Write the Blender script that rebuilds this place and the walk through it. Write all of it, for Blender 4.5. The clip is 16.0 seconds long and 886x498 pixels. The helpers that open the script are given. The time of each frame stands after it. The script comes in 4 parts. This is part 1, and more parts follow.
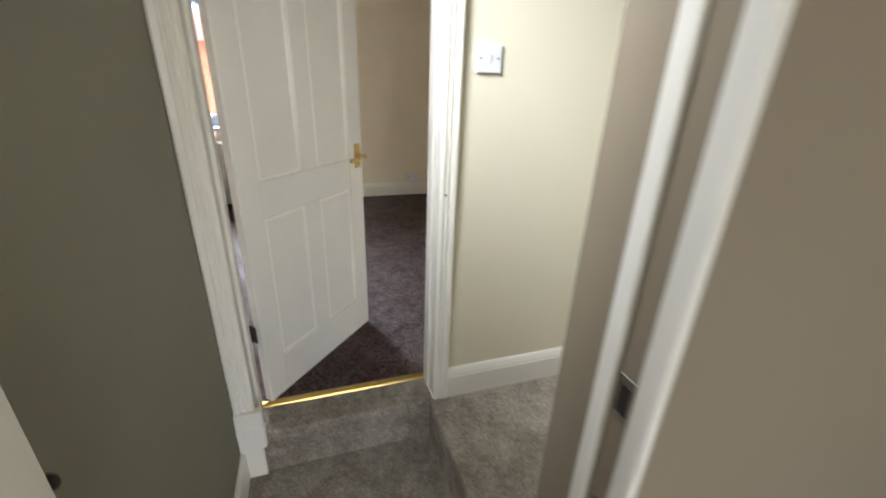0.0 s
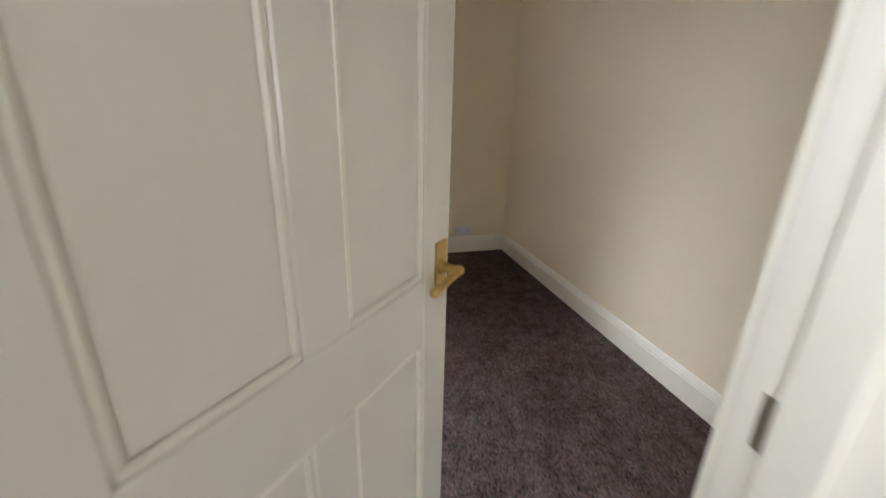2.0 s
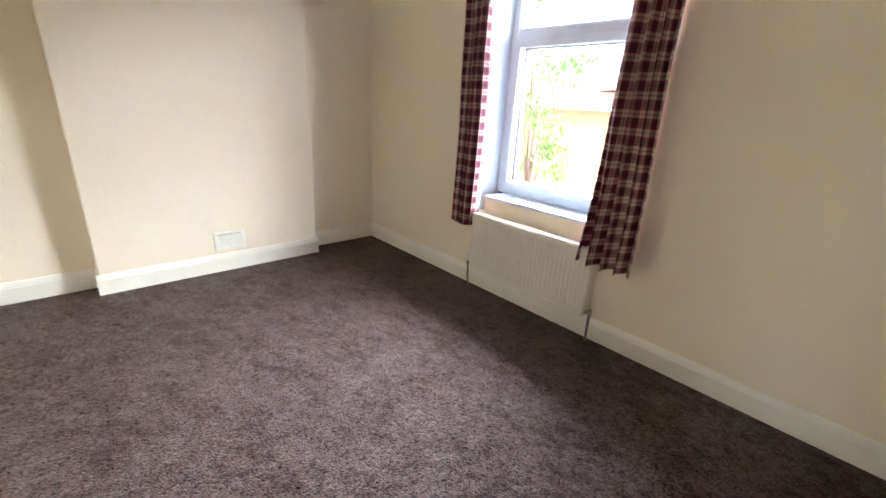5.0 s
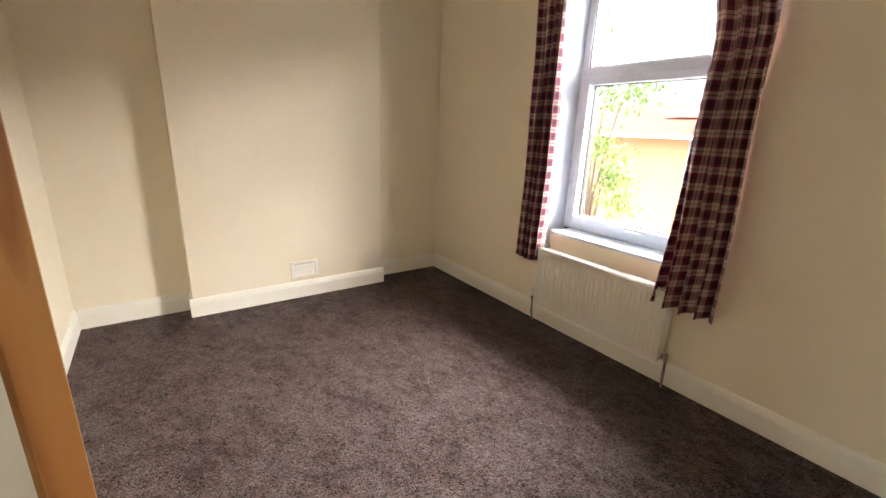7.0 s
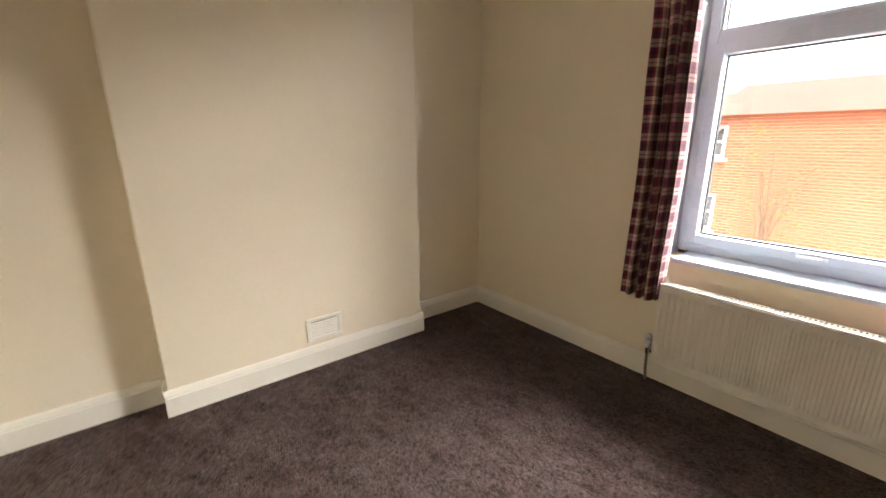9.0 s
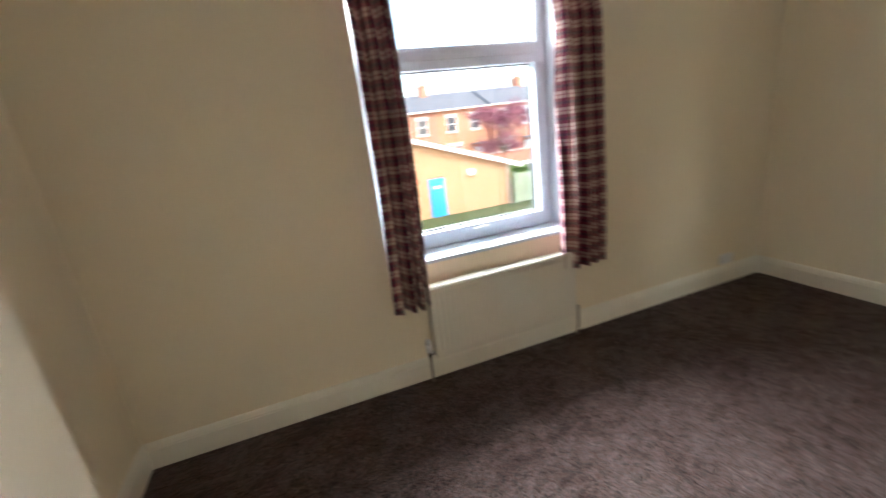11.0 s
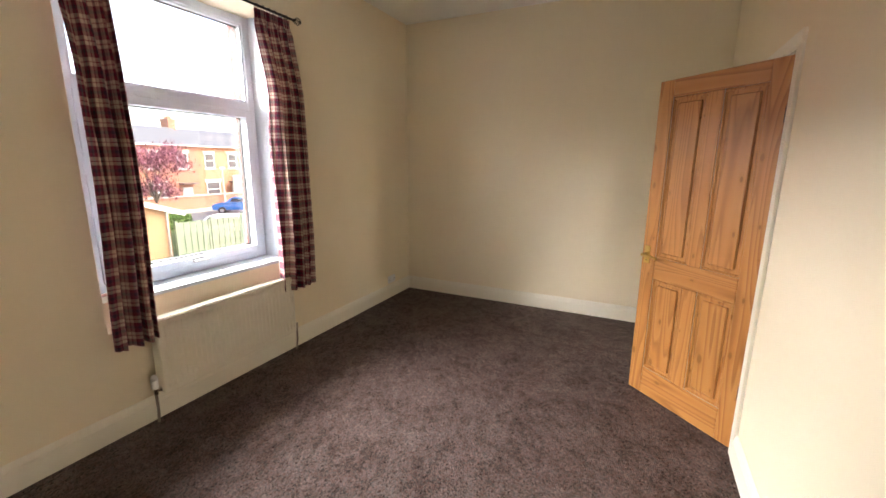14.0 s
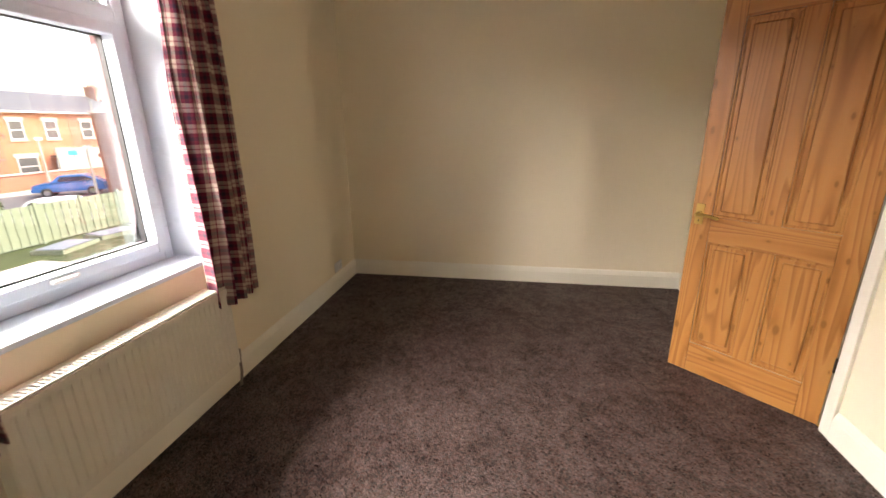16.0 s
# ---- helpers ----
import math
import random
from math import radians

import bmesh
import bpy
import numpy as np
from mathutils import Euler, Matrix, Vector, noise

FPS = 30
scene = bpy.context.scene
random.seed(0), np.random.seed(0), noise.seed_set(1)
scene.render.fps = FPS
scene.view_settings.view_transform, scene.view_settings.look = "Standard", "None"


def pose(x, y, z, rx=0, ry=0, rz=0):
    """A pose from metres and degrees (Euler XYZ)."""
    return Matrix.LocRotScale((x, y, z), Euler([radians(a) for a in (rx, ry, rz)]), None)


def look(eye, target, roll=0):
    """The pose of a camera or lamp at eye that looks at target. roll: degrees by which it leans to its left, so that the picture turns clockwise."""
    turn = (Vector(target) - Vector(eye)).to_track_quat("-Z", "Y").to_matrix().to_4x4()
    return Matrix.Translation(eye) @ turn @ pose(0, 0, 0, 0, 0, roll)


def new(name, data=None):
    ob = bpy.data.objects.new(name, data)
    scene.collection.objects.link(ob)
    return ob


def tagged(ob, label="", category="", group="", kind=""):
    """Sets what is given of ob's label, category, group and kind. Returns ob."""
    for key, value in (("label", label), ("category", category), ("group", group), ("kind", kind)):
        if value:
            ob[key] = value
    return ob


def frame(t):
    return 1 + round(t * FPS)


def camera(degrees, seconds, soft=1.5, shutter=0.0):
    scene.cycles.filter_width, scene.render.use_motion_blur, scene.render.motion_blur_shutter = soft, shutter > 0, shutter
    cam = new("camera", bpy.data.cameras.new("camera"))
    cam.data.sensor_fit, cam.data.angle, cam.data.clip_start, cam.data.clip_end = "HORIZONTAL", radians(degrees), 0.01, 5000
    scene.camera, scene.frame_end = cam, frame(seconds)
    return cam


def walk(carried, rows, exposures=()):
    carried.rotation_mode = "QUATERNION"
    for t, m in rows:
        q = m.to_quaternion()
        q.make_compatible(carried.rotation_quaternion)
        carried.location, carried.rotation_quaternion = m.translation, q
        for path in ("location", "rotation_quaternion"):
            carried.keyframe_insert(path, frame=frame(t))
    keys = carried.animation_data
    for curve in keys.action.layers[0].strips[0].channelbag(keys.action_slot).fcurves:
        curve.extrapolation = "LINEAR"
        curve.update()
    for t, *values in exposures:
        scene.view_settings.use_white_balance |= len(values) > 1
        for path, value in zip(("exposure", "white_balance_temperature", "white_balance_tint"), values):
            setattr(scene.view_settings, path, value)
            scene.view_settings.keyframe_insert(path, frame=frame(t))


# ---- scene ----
cam = camera(94.5, 16.0, shutter=0.4)
PATH = [
    (0, (-1.538, -4.596, 1.323), (-0.949, -2.855, 0.536), 2.2),
    (0.5, (-1.594, -4.338, 1.346), (-1.16, -2.533, 0.601), 2.2),
    (1, (-1.577, -4.051, 1.328), (-1.17, -2.229, 0.609), 1.3),
    (1.5, (-1.53, -3.753, 1.333), (-1.087, -1.937, 0.623), 1.7),
    (2, (-1.516, -3.354, 1.262), (-1.008, -1.537, 0.597), 1.5),
    (2.5, (-1.35, -3.009, 1.331), (-0.832, -1.183, 0.701), 1.6),
    (3, (-1.238, -2.689, 1.425), (-0.992, -0.856, 0.663), 1.8),
    (3.5, (-1.215, -2.453, 1.391), (-1.419, -0.617, 0.624), 2.8),
    (4, (-1.18, -2.339, 1.408), (-1.902, -0.644, 0.629), 3.6),
    (4.5, (-0.979, -2.327, 1.366), (-2.151, -0.881, 0.633), 4.3),
    (5, (-0.855, -2.388, 1.421), (-2.232, -1.1, 0.754), 3.4),
    (7.5, (-0.955, -2.474, 1.485), (-2.557, -1.412, 0.933), 2.2),
    (8, (-1.201, -2.436, 1.432), (-2.838, -1.443, 0.853), 1.5),
    (10.5, (-3.278, -2.268, 1.418), (-3.626, -0.352, 0.959), -8.8),
    (11, (-3.586, -2.218, 1.52), (-2.966, -0.405, 0.948), -7.1),
    (11.5, (-3.843, -2.35, 1.453), (-2.522, -0.969, 0.865), -4.3),
    (12, (-4.034, -2.524, 1.424), (-2.415, -1.528, 0.803), -2.1),
    (12.5, (-4.179, -2.565, 1.452), (-2.472, -1.692, 0.883), -1.3),
    (13, (-4.29, -2.542, 1.482), (-2.556, -1.69, 0.963), -0.3),
    (13.5, (-4.304, -2.509, 1.519), (-2.545, -1.672, 1.069), 0.3),
    (14, (-4.245, -2.511, 1.518), (-2.481, -1.663, 1.107), 0.4),
    (14.5, (-4.115, -2.454, 1.492), (-2.333, -1.626, 1.118), 0.5),
    (15, (-4.015, -2.208, 1.478), (-2.19, -1.501, 1.066), 0.4),
    (15.5, (-3.92, -1.901, 1.473), (-2.058, -1.374, 0.969), -0.1),
    (16, (-3.752, -1.573, 1.424), (-1.864, -1.243, 0.852), -0.7),
]
EXPOSURES = [(0, 3.28, 6250, 11), (0.5, 3.15, 6400, 13), (1.0, 3.12, 6350, 13), (1.5, 2.98, 6400, 14), (2.0, 3.1, 6450, 13), (2.5, 3.55, 5900, 11), (3.0, 3.75, 5600, 9), (3.5, 3.78, 5650, 7), (4.5, 3.68, 5900, 8), (5, 3.62, 6300, 10), (7.5, 3.22, 7500, 14), (8.2, 3.08, 7500, 14), (10.5, 2.98, 7300, 12), (11, 3.05, 6700, 9), (11.5, 3.25, 5600, 6), (12, 3.26, 7000, 11), (12.5, 3.3, 7700, 14), (14.5, 3.24, 7700, 16), (16, 3.07, 8200, 18)]

walk(cam, [(t, look(eye, target, roll)) for t, eye, target, roll in PATH], EXPOSURES)

# ---- world, sun, light ----
world = bpy.data.worlds.new("world")
scene.world = world
world.use_nodes = True
wn = world.node_tree
sky = wn.nodes.new("ShaderNodeTexSky")
sky.sky_type = "NISHITA"
sky.sun_disc = False
sky.sun_elevation = radians(50)
sky.sun_rotation = radians(155)
sky.dust_density = 2.5
wn.nodes["Background"].inputs["Strength"].default_value = 0.125
wn.links.new(sky.outputs["Color"], wn.nodes["Background"].inputs["Color"])

sun = new("sun", bpy.data.lights.new("sun", "SUN"))
sun.data.energy = 0.25
sun.data.angle = radians(0.6)
sun.data.color = (1.0, 0.94, 0.85)
sun.matrix_world = look((21, -45, 59), (0, 0, 0))

# added light from behind the landing; its window is assumed, not seen
back_fill = new("back_window_daylight", bpy.data.lights.new("back_window_daylight", "AREA"))
back_fill.data.shape = "RECTANGLE"
back_fill.data.size, back_fill.data.size_y = 1.1, 1.3
back_fill.data.energy = 3.0
back_fill.data.color = (0.95, 0.98, 1.0)
back_fill.matrix_world = look((-1.45, -7.12, 1.35), (-1.3, -3.0, 1.15))

# added lamp for the landing, set in a made-up high window out of view
landing_fill = new("landing_window_daylight", bpy.data.lights.new("landing_window_daylight", "AREA"))
landing_fill.data.shape = "RECTANGLE"
landing_fill.data.size, landing_fill.data.size_y = 0.48, 0.78
landing_fill.data.energy = 1.6
landing_fill.data.spread = radians(75)
landing_fill.data.color = (0.95, 0.98, 1.0)
landing_fill.matrix_world = look((-1.955, -3.87, 2.1), (-0.3, -3.45, 0.8))

# added lamp panel out of view above the window, stands in for sky light
sky_fill = new("window_skylight", bpy.data.lights.new("window_skylight", "AREA"))
sky_fill.data.shape = "RECTANGLE"
sky_fill.data.size, sky_fill.data.size_y = 36.0, 4.4
sky_fill.data.energy = 4900.0
sky_fill.data.color = (0.86, 0.93, 1.0)
sky_fill.matrix_world = look((-2.45, 7.0, 6.1), (-2.45, -1.0, 1.4))


# ---- materials ----
def nodes_of(name):
    m = bpy.data.materials.new(name)
    m.use_nodes = True
    t = m.node_tree
    return m, t, t.nodes["Principled BSDF"]


def add(t, kind, **kw):
    n = t.nodes.new(kind)
    for k, v in kw.items():
        n.inputs[k.replace("_", " ")].default_value = v
    return n


def ramp(t, source, stops):
    r = t.nodes.new("ShaderNodeValToRGB")
    while len(r.color_ramp.elements) < len(stops):
        r.color_ramp.elements.new(0.5)
    for e, (p, c) in zip(r.color_ramp.elements, stops):
        e.position, e.color = p, (*c, 1)
    t.links.new(source, r.inputs["Fac"])
    return r.outputs["Color"]


def coords(t, scale=(1, 1, 1), kind="Object"):
    c = t.nodes.new("ShaderNodeTexCoord")
    mp = add(t, "ShaderNodeMapping", Scale=scale)
    t.links.new(c.outputs[kind], mp.inputs["Vector"])
    return mp.outputs["Vector"]


def noise_of(t, vec, scale, detail=4.0, rough=0.6):
    n = add(t, "ShaderNodeTexNoise", Scale=scale, Detail=detail, Roughness=rough)
    t.links.new(vec, n.inputs["Vector"])
    return n.outputs["Fac"]


def mixed(t, a, b, fac, mode="MIX"):
    m = t.nodes.new("ShaderNodeMix")
    m.data_type, m.blend_type = "RGBA", mode
    for v, s in ((a, m.inputs[6]), (b, m.inputs[7])):
        if isinstance(v, tuple):
            s.default_value = (*v, 1)
        else:
            t.links.new(v, s)
    if isinstance(fac, (int, float)):
        m.inputs[0].default_value = fac
    else:
        t.links.new(fac, m.inputs[0])
    return m.outputs[2]


def math_of(t, op, a, b=0.0, c=0.0):
    m = t.nodes.new("ShaderNodeMath")
    m.operation = op
    for v, s in zip((a, b, c), m.inputs):
        if isinstance(v, (int, float)):
            s.default_value = v
        else:
            t.links.new(v, s)
    return m.outputs[0]


def bumped(t, p, height, strength, dist=0.01):
    b = add(t, "ShaderNodeBump", Strength=strength, Distance=dist)
    t.links.new(height, b.inputs["Height"])
    t.links.new(b.outputs["Normal"], p.inputs["Normal"])


def plain(name, a, b=None, rough=0.5, metal=0.0, scale=6.0, fine=120.0, bump=0.1, dist=0.002):
    """A surface with slow drift between two tones and a fine relief."""
    m, t, p = nodes_of(name)
    b = b or tuple(v * 0.88 for v in a)
    v = coords(t)
    big = noise_of(t, v, scale, 3)
    small = noise_of(t, v, fine, 3)
    col = ramp(t, big, [(0.3, b), (0.7, a)])
    col = mixed(t, col, tuple(v * 0.8 for v in a), math_of(t, "MULTIPLY", small, 0.18))
    t.links.new(col, p.inputs["Base Color"])
    r = math_of(t, "MULTIPLY_ADD", big, 0.12, rough - 0.06)
    t.links.new(r, p.inputs["Roughness"])
    p.inputs["Metallic"].default_value = metal
    bumped(t, p, small, bump, dist)
    return m


def emulsion(name, a, b):
    """Matt emulsion on lining paper: faint seams, roller stipple and scuffs."""
    m, t, p = nodes_of(name)
    v = coords(t)
    big = noise_of(t, v, 1.3, 4)
    mid = noise_of(t, v, 9.0, 4)
    fine = noise_of(t, v, 260.0, 2)
    col = ramp(t, big, [(0.3, b), (0.7, a)])
    col = mixed(t, col, tuple(c * 0.93 for c in a), math_of(t, "MULTIPLY", mid, 0.22))
    t.links.new(col, p.inputs["Base Color"])
    p.inputs["Roughness"].default_value = 0.62
    p.inputs["Specular IOR Level"].default_value = 0.35
    h = math_of(t, "MULTIPLY_ADD", mid, 0.8, math_of(t, "MULTIPLY", fine, 0.2))
    bumped(t, p, h, 0.12, 0.004)
    return m


def carpet(name, dark, light, pile=150.0, rough=0.46):
    """Cut-pile carpet: tufts of mixed tone, brushed patches, and a soft gloss towards the light."""
    m, t, p = nodes_of(name)
    v = coords(t)
    warp = add(t, "ShaderNodeTexNoise", Scale=60.0, Detail=2.0)
    t.links.new(v, warp.inputs["Vector"])
    bent = t.nodes.new("ShaderNodeVectorMath")
    bent.operation = "MULTIPLY_ADD"
    bent.inputs[1].default_value = (0.016, 0.016, 0.016)
    t.links.new(warp.outputs["Color"], bent.inputs[0])
    t.links.new(v, bent.inputs[2])
    big = noise_of(t, v, 4.2, 5, 0.65)
    mid = noise_of(t, v, 17.0, 4, 0.7)
    tuft = add(t, "ShaderNodeTexVoronoi", Scale=pile)
    t.links.new(bent.outputs[0], tuft.inputs["Vector"])
    fine = noise_of(t, v, pile * 2.4, 3, 0.8)
    sep = t.nodes.new("ShaderNodeSeparateColor")
    t.links.new(tuft.outputs["Color"], sep.inputs[0])
    tone = math_of(t, "MULTIPLY_ADD", sep.outputs[0], 0.6, math_of(t, "MULTIPLY", fine, 0.4))
    col = ramp(t, tone, [(0.25, dark), (0.75, light)])
    patch = math_of(t, "MULTIPLY_ADD", mid, 0.5, math_of(t, "MULTIPLY", big, 0.5))
    brushed = ramp(t, patch, [(0.41, (0.68, 0.66, 0.66)), (0.57, (1.06, 1.06, 1.06))])
    col = mixed(t, col, brushed, 1.0, "MULTIPLY")
    t.links.new(col, p.inputs["Base Color"])
    p.inputs["Roughness"].default_value = rough
    t.links.new(math_of(t, "MULTIPLY", sep.outputs[1], ramp(t, patch, [(0.42, (0.30, 0.30, 0.30)), (0.57, (1.0, 1.0, 1.0))])), p.inputs["Specular IOR Level"])
    h = math_of(t, "ADD", math_of(t, "MULTIPLY", tuft.outputs["Distance"], -1.0), math_of(t, "MULTIPLY_ADD", sep.outputs[2], 0.5, math_of(t, "MULTIPLY_ADD", fine, 0.5, math_of(t, "MULTIPLY", mid, 0.5))))
    bumped(t, p, h, 0.7, 0.010)
    return m


def pine(name, vertical=True):
    """Waxed knotty pine, grain along z or x."""
    m, t, p = nodes_of(name)
    info = t.nodes.new("ShaderNodeObjectInfo")
    c = t.nodes.new("ShaderNodeTexCoord")
    off = t.nodes.new("ShaderNodeVectorMath")
    off.operation = "ADD"
    comb = t.nodes.new("ShaderNodeCombineXYZ")
    t.links.new(math_of(t, "MULTIPLY", info.outputs["Random"], 7.0), comb.inputs[0])
    t.links.new(math_of(t, "MULTIPLY", info.outputs["Random"], 5.0), comb.inputs[2])
    t.links.new(c.outputs["Object"], off.inputs[0])
    t.links.new(comb.outputs[0], off.inputs[1])
    stretch = add(t, "ShaderNodeMapping", Scale=(1, 1, 0.07) if vertical else (0.07, 1, 1))
    t.links.new(off.outputs[0], stretch.inputs["Vector"])
    warp = noise_of(t, stretch.outputs[0], 6.5, 1.5, 0.5)
    lines = math_of(t, "FRACT", math_of(t, "MULTIPLY", warp, 15.0))
    grain = noise_of(t, stretch.outputs[0], 220.0, 3, 0.7)
    ringc = ramp(t, lines, [(0.0, (0.54, 0.245, 0.082)), (0.55, (0.49, 0.195, 0.055)), (0.88, (0.29, 0.088, 0.02)), (1.0, (0.50, 0.215, 0.068))])
    slow = noise_of(t, stretch.outputs[0], 5.0, 2)
    col = mixed(t, ringc, (0.62, 0.30, 0.09), math_of(t, "MULTIPLY", slow, 0.5))
    col = mixed(t, col, (0.30, 0.12, 0.03), math_of(t, "MULTIPLY", grain, 0.22))
    flat = t.nodes.new("ShaderNodeSeparateXYZ")
    t.links.new(off.outputs[0], flat.inputs[0])
    plane = t.nodes.new("ShaderNodeCombineXYZ")
    t.links.new(math_of(t, "MULTIPLY", flat.outputs[0], 1.0 if vertical else 0.5), plane.inputs[0])
    t.links.new(math_of(t, "MULTIPLY", flat.outputs[2], 0.5 if vertical else 1.0), plane.inputs[1])
    kn = add(t, "ShaderNodeTexVoronoi", Scale=8.0)
    kn.voronoi_dimensions = "2D"
    t.links.new(plane.outputs[0], kn.inputs["Vector"])
    cell = t.nodes.new("ShaderNodeSeparateColor")
    t.links.new(kn.outputs["Color"], cell.inputs[0])
    reach = math_of(t, "DIVIDE", kn.outputs["Distance"], math_of(t, "ADD", math_of(t, "MULTIPLY", cell.outputs[0], 2.3), 0.05))
    knot = ramp(t, reach, [(0.034, (1, 1, 1)), (0.058, (0, 0, 0))])
    col = mixed(t, col, (0.13, 0.045, 0.012), knot)
    halo = ramp(t, reach, [(0.05, (0.55, 0.55, 0.55)), (0.15, (0, 0, 0))])
    col = mixed(t, col, (0.42, 0.17, 0.04), halo)
    t.links.new(col, p.inputs["Base Color"])
    p.inputs["Roughness"].default_value = 0.42
    bumped(t, p, math_of(t, "ADD", grain, math_of(t, "MULTIPLY", lines, 0.4)), 0.12, 0.001)
    return m


def plaid(name):
    """Woven check: maroon ground, cream squares, dark bands; from the cloth's own coordinates in metres."""
    m, t, p = nodes_of(name)
    c = t.nodes.new("ShaderNodeTexCoord")
    sep = t.nodes.new("ShaderNodeSeparateXYZ")
    t.links.new(c.outputs["UV"], sep.inputs[0])
    wine, night, cream, rose = (0.25, 0.008, 0.05), (0.045, 0.007, 0.045), (0.78, 0.66, 0.57), (0.40, 0.06, 0.11)
    stops = [(0.0, wine), (0.12, night), (0.30, wine), (0.49, cream), (0.67, rose), (0.73, cream), (0.92, wine)]
    cols = []
    for axis, period in ((0, 0.088), (1, 0.092)):
        f = math_of(t, "FRACT", math_of(t, "DIVIDE", sep.outputs[axis], period))
        col = ramp(t, f, stops)
        col.node.color_ramp.interpolation = "CONSTANT"
        cols.append(col)
    col = mixed(t, cols[0], cols[1], 0.5)
    dark = mixed(t, cols[0], cols[1], 1.0, "MULTIPLY")
    col = mixed(t, col, dark, 0.38)
    v = coords(t, kind="UV")
    slub = noise_of(t, v, 500.0, 2)
    col = mixed(t, col, (0.05, 0.01, 0.02), math_of(t, "MULTIPLY", slub, 0.25))
    t.links.new(col, p.inputs["Base Color"])
    p.inputs["Roughness"].default_value = 0.85
    p.inputs["Sheen Weight"].default_value = 0.15
    bumped(t, p, slub, 0.3, 0.001)
    tr = t.nodes.new("ShaderNodeBsdfTranslucent")
    t.links.new(col, tr.inputs["Color"])
    mx = add(t, "ShaderNodeMixShader", Fac=0.14)
    t.links.new(p.outputs[0], mx.inputs[1])
    t.links.new(tr.outputs[0], mx.inputs[2])
    t.links.new(mx.outputs[0], t.nodes["Material Output"].inputs["Surface"])
    return m


def brickwork(name, a, b, mortar, scale=1.0):
    m, t, p = nodes_of(name)
    v = coords(t)
    sep = t.nodes.new("ShaderNodeSeparateXYZ")
    t.links.new(v, sep.inputs[0])
    comb = t.nodes.new("ShaderNodeCombineXYZ")
    t.links.new(math_of(t, "ADD", sep.outputs[0], sep.outputs[1]), comb.inputs[0])
    t.links.new(sep.outputs[2], comb.inputs[1])
    br = t.nodes.new("ShaderNodeTexBrick")
    for k, val in (("Color1", a), ("Color2", b), ("Mortar", mortar)):
        br.inputs[k].default_value = (*val, 1)
    br.inputs["Scale"].default_value = 1.0
    br.inputs["Brick Width"].default_value = 0.225
    br.inputs["Row Height"].default_value = 0.075
    br.inputs["Mortar Size"].default_value = 0.008
    t.links.new(comb.outputs[0], br.inputs["Vector"])
    big = noise_of(t, v, 0.7, 4)
    col = mixed(t, br.outputs["Color"], tuple(c * 0.6 for c in a), math_of(t, "MULTIPLY", big, 0.35))
    t.links.new(col, p.inputs["Base Color"])
    p.inputs["Roughness"].default_value = 0.85
    bumped(t, p, br.outputs["Fac"], -0.4, 0.006)
    return m


def glass(name):
    m, t, p = nodes_of(name)
    t.nodes.remove(p)
    tr = t.nodes.new("ShaderNodeBsdfTransparent")
    tr.inputs[0].default_value = (0.97, 0.985, 0.98, 1)
    gl = t.nodes.new("ShaderNodeBsdfGlossy")
    gl.inputs["Roughness"].default_value = 0.01
    fr = add(t, "ShaderNodeFresnel", IOR=1.45)
    mx = t.nodes.new("ShaderNodeMixShader")
    t.links.new(fr.outputs[0], mx.inputs[0])
    t.links.new(tr.outputs[0], mx.inputs[1])
    t.links.new(gl.outputs[0], mx.inputs[2])
    t.links.new(mx.outputs[0], t.nodes["Material Output"].inputs["Surface"])
    return m


# low beige; the weak light on wall and jamb is put into the colour
DIMBEIGE = emulsion("dimmed_back_emulsion", (0.27, 0.22, 0.155), (0.25, 0.20, 0.14))
CREAM = emulsion("cream_emulsion", (0.87, 0.778, 0.612), (0.85, 0.752, 0.585))
LANDING = emulsion("landing_emulsion", (0.82, 0.76, 0.58), (0.80, 0.73, 0.55))
# dark olive puts the side walls' shade into their colour
SHADEDWALL = emulsion("shaded_wall_emulsion", (0.27, 0.255, 0.195), (0.245, 0.23, 0.17))
CEILING = emulsion("ceiling_white", (0.88, 0.87, 0.83), (0.86, 0.85, 0.81))
GLOSS = plain("white_gloss_paint", (0.83, 0.80, 0.725), (0.80, 0.765, 0.685), rough=0.24, scale=4, fine=60, bump=0.05)
CREAM_GLOSS = plain("cream_gloss_paint", (0.88, 0.845, 0.75), (0.86, 0.82, 0.72), rough=0.30, scale=4, fine=60, bump=0.05)
# white window parts; the blue of the sky light is put into their colour
UPVC = plain("sky_tinted_upvc", (0.62, 0.70, 0.79), (0.60, 0.68, 0.765), rough=0.28, scale=3, fine=40, bump=0.02)
GASKET = plain("black_gasket", (0.02, 0.02, 0.022), rough=0.6)
RADWHITE = plain("radiator_enamel", (0.80, 0.765, 0.68), (0.78, 0.74, 0.65), rough=0.3, fine=90, bump=0.03)
PLASTIC = plain("white_plastic", (0.80, 0.80, 0.81), (0.78, 0.78, 0.79), rough=0.3, fine=50, bump=0.02)
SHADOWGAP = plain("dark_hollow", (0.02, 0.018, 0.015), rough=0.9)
VENTGREY = plain("vent_shade_plastic", (0.36, 0.33, 0.28), rough=0.7)
BRASS = plain("polished_brass", (0.72, 0.50, 0.18), (0.60, 0.40, 0.13), rough=0.32, metal=1.0, fine=200, bump=0.05)
STEEL = plain("dull_steel", (0.42, 0.38, 0.33), rough=0.35, metal=1.0)
DARKSTEEL = plain("dark_hinge_steel", (0.05, 0.045, 0.04), rough=0.5, metal=0.6)
CHROME = plain("chrome", (0.75, 0.75, 0.76), rough=0.15, metal=1.0)
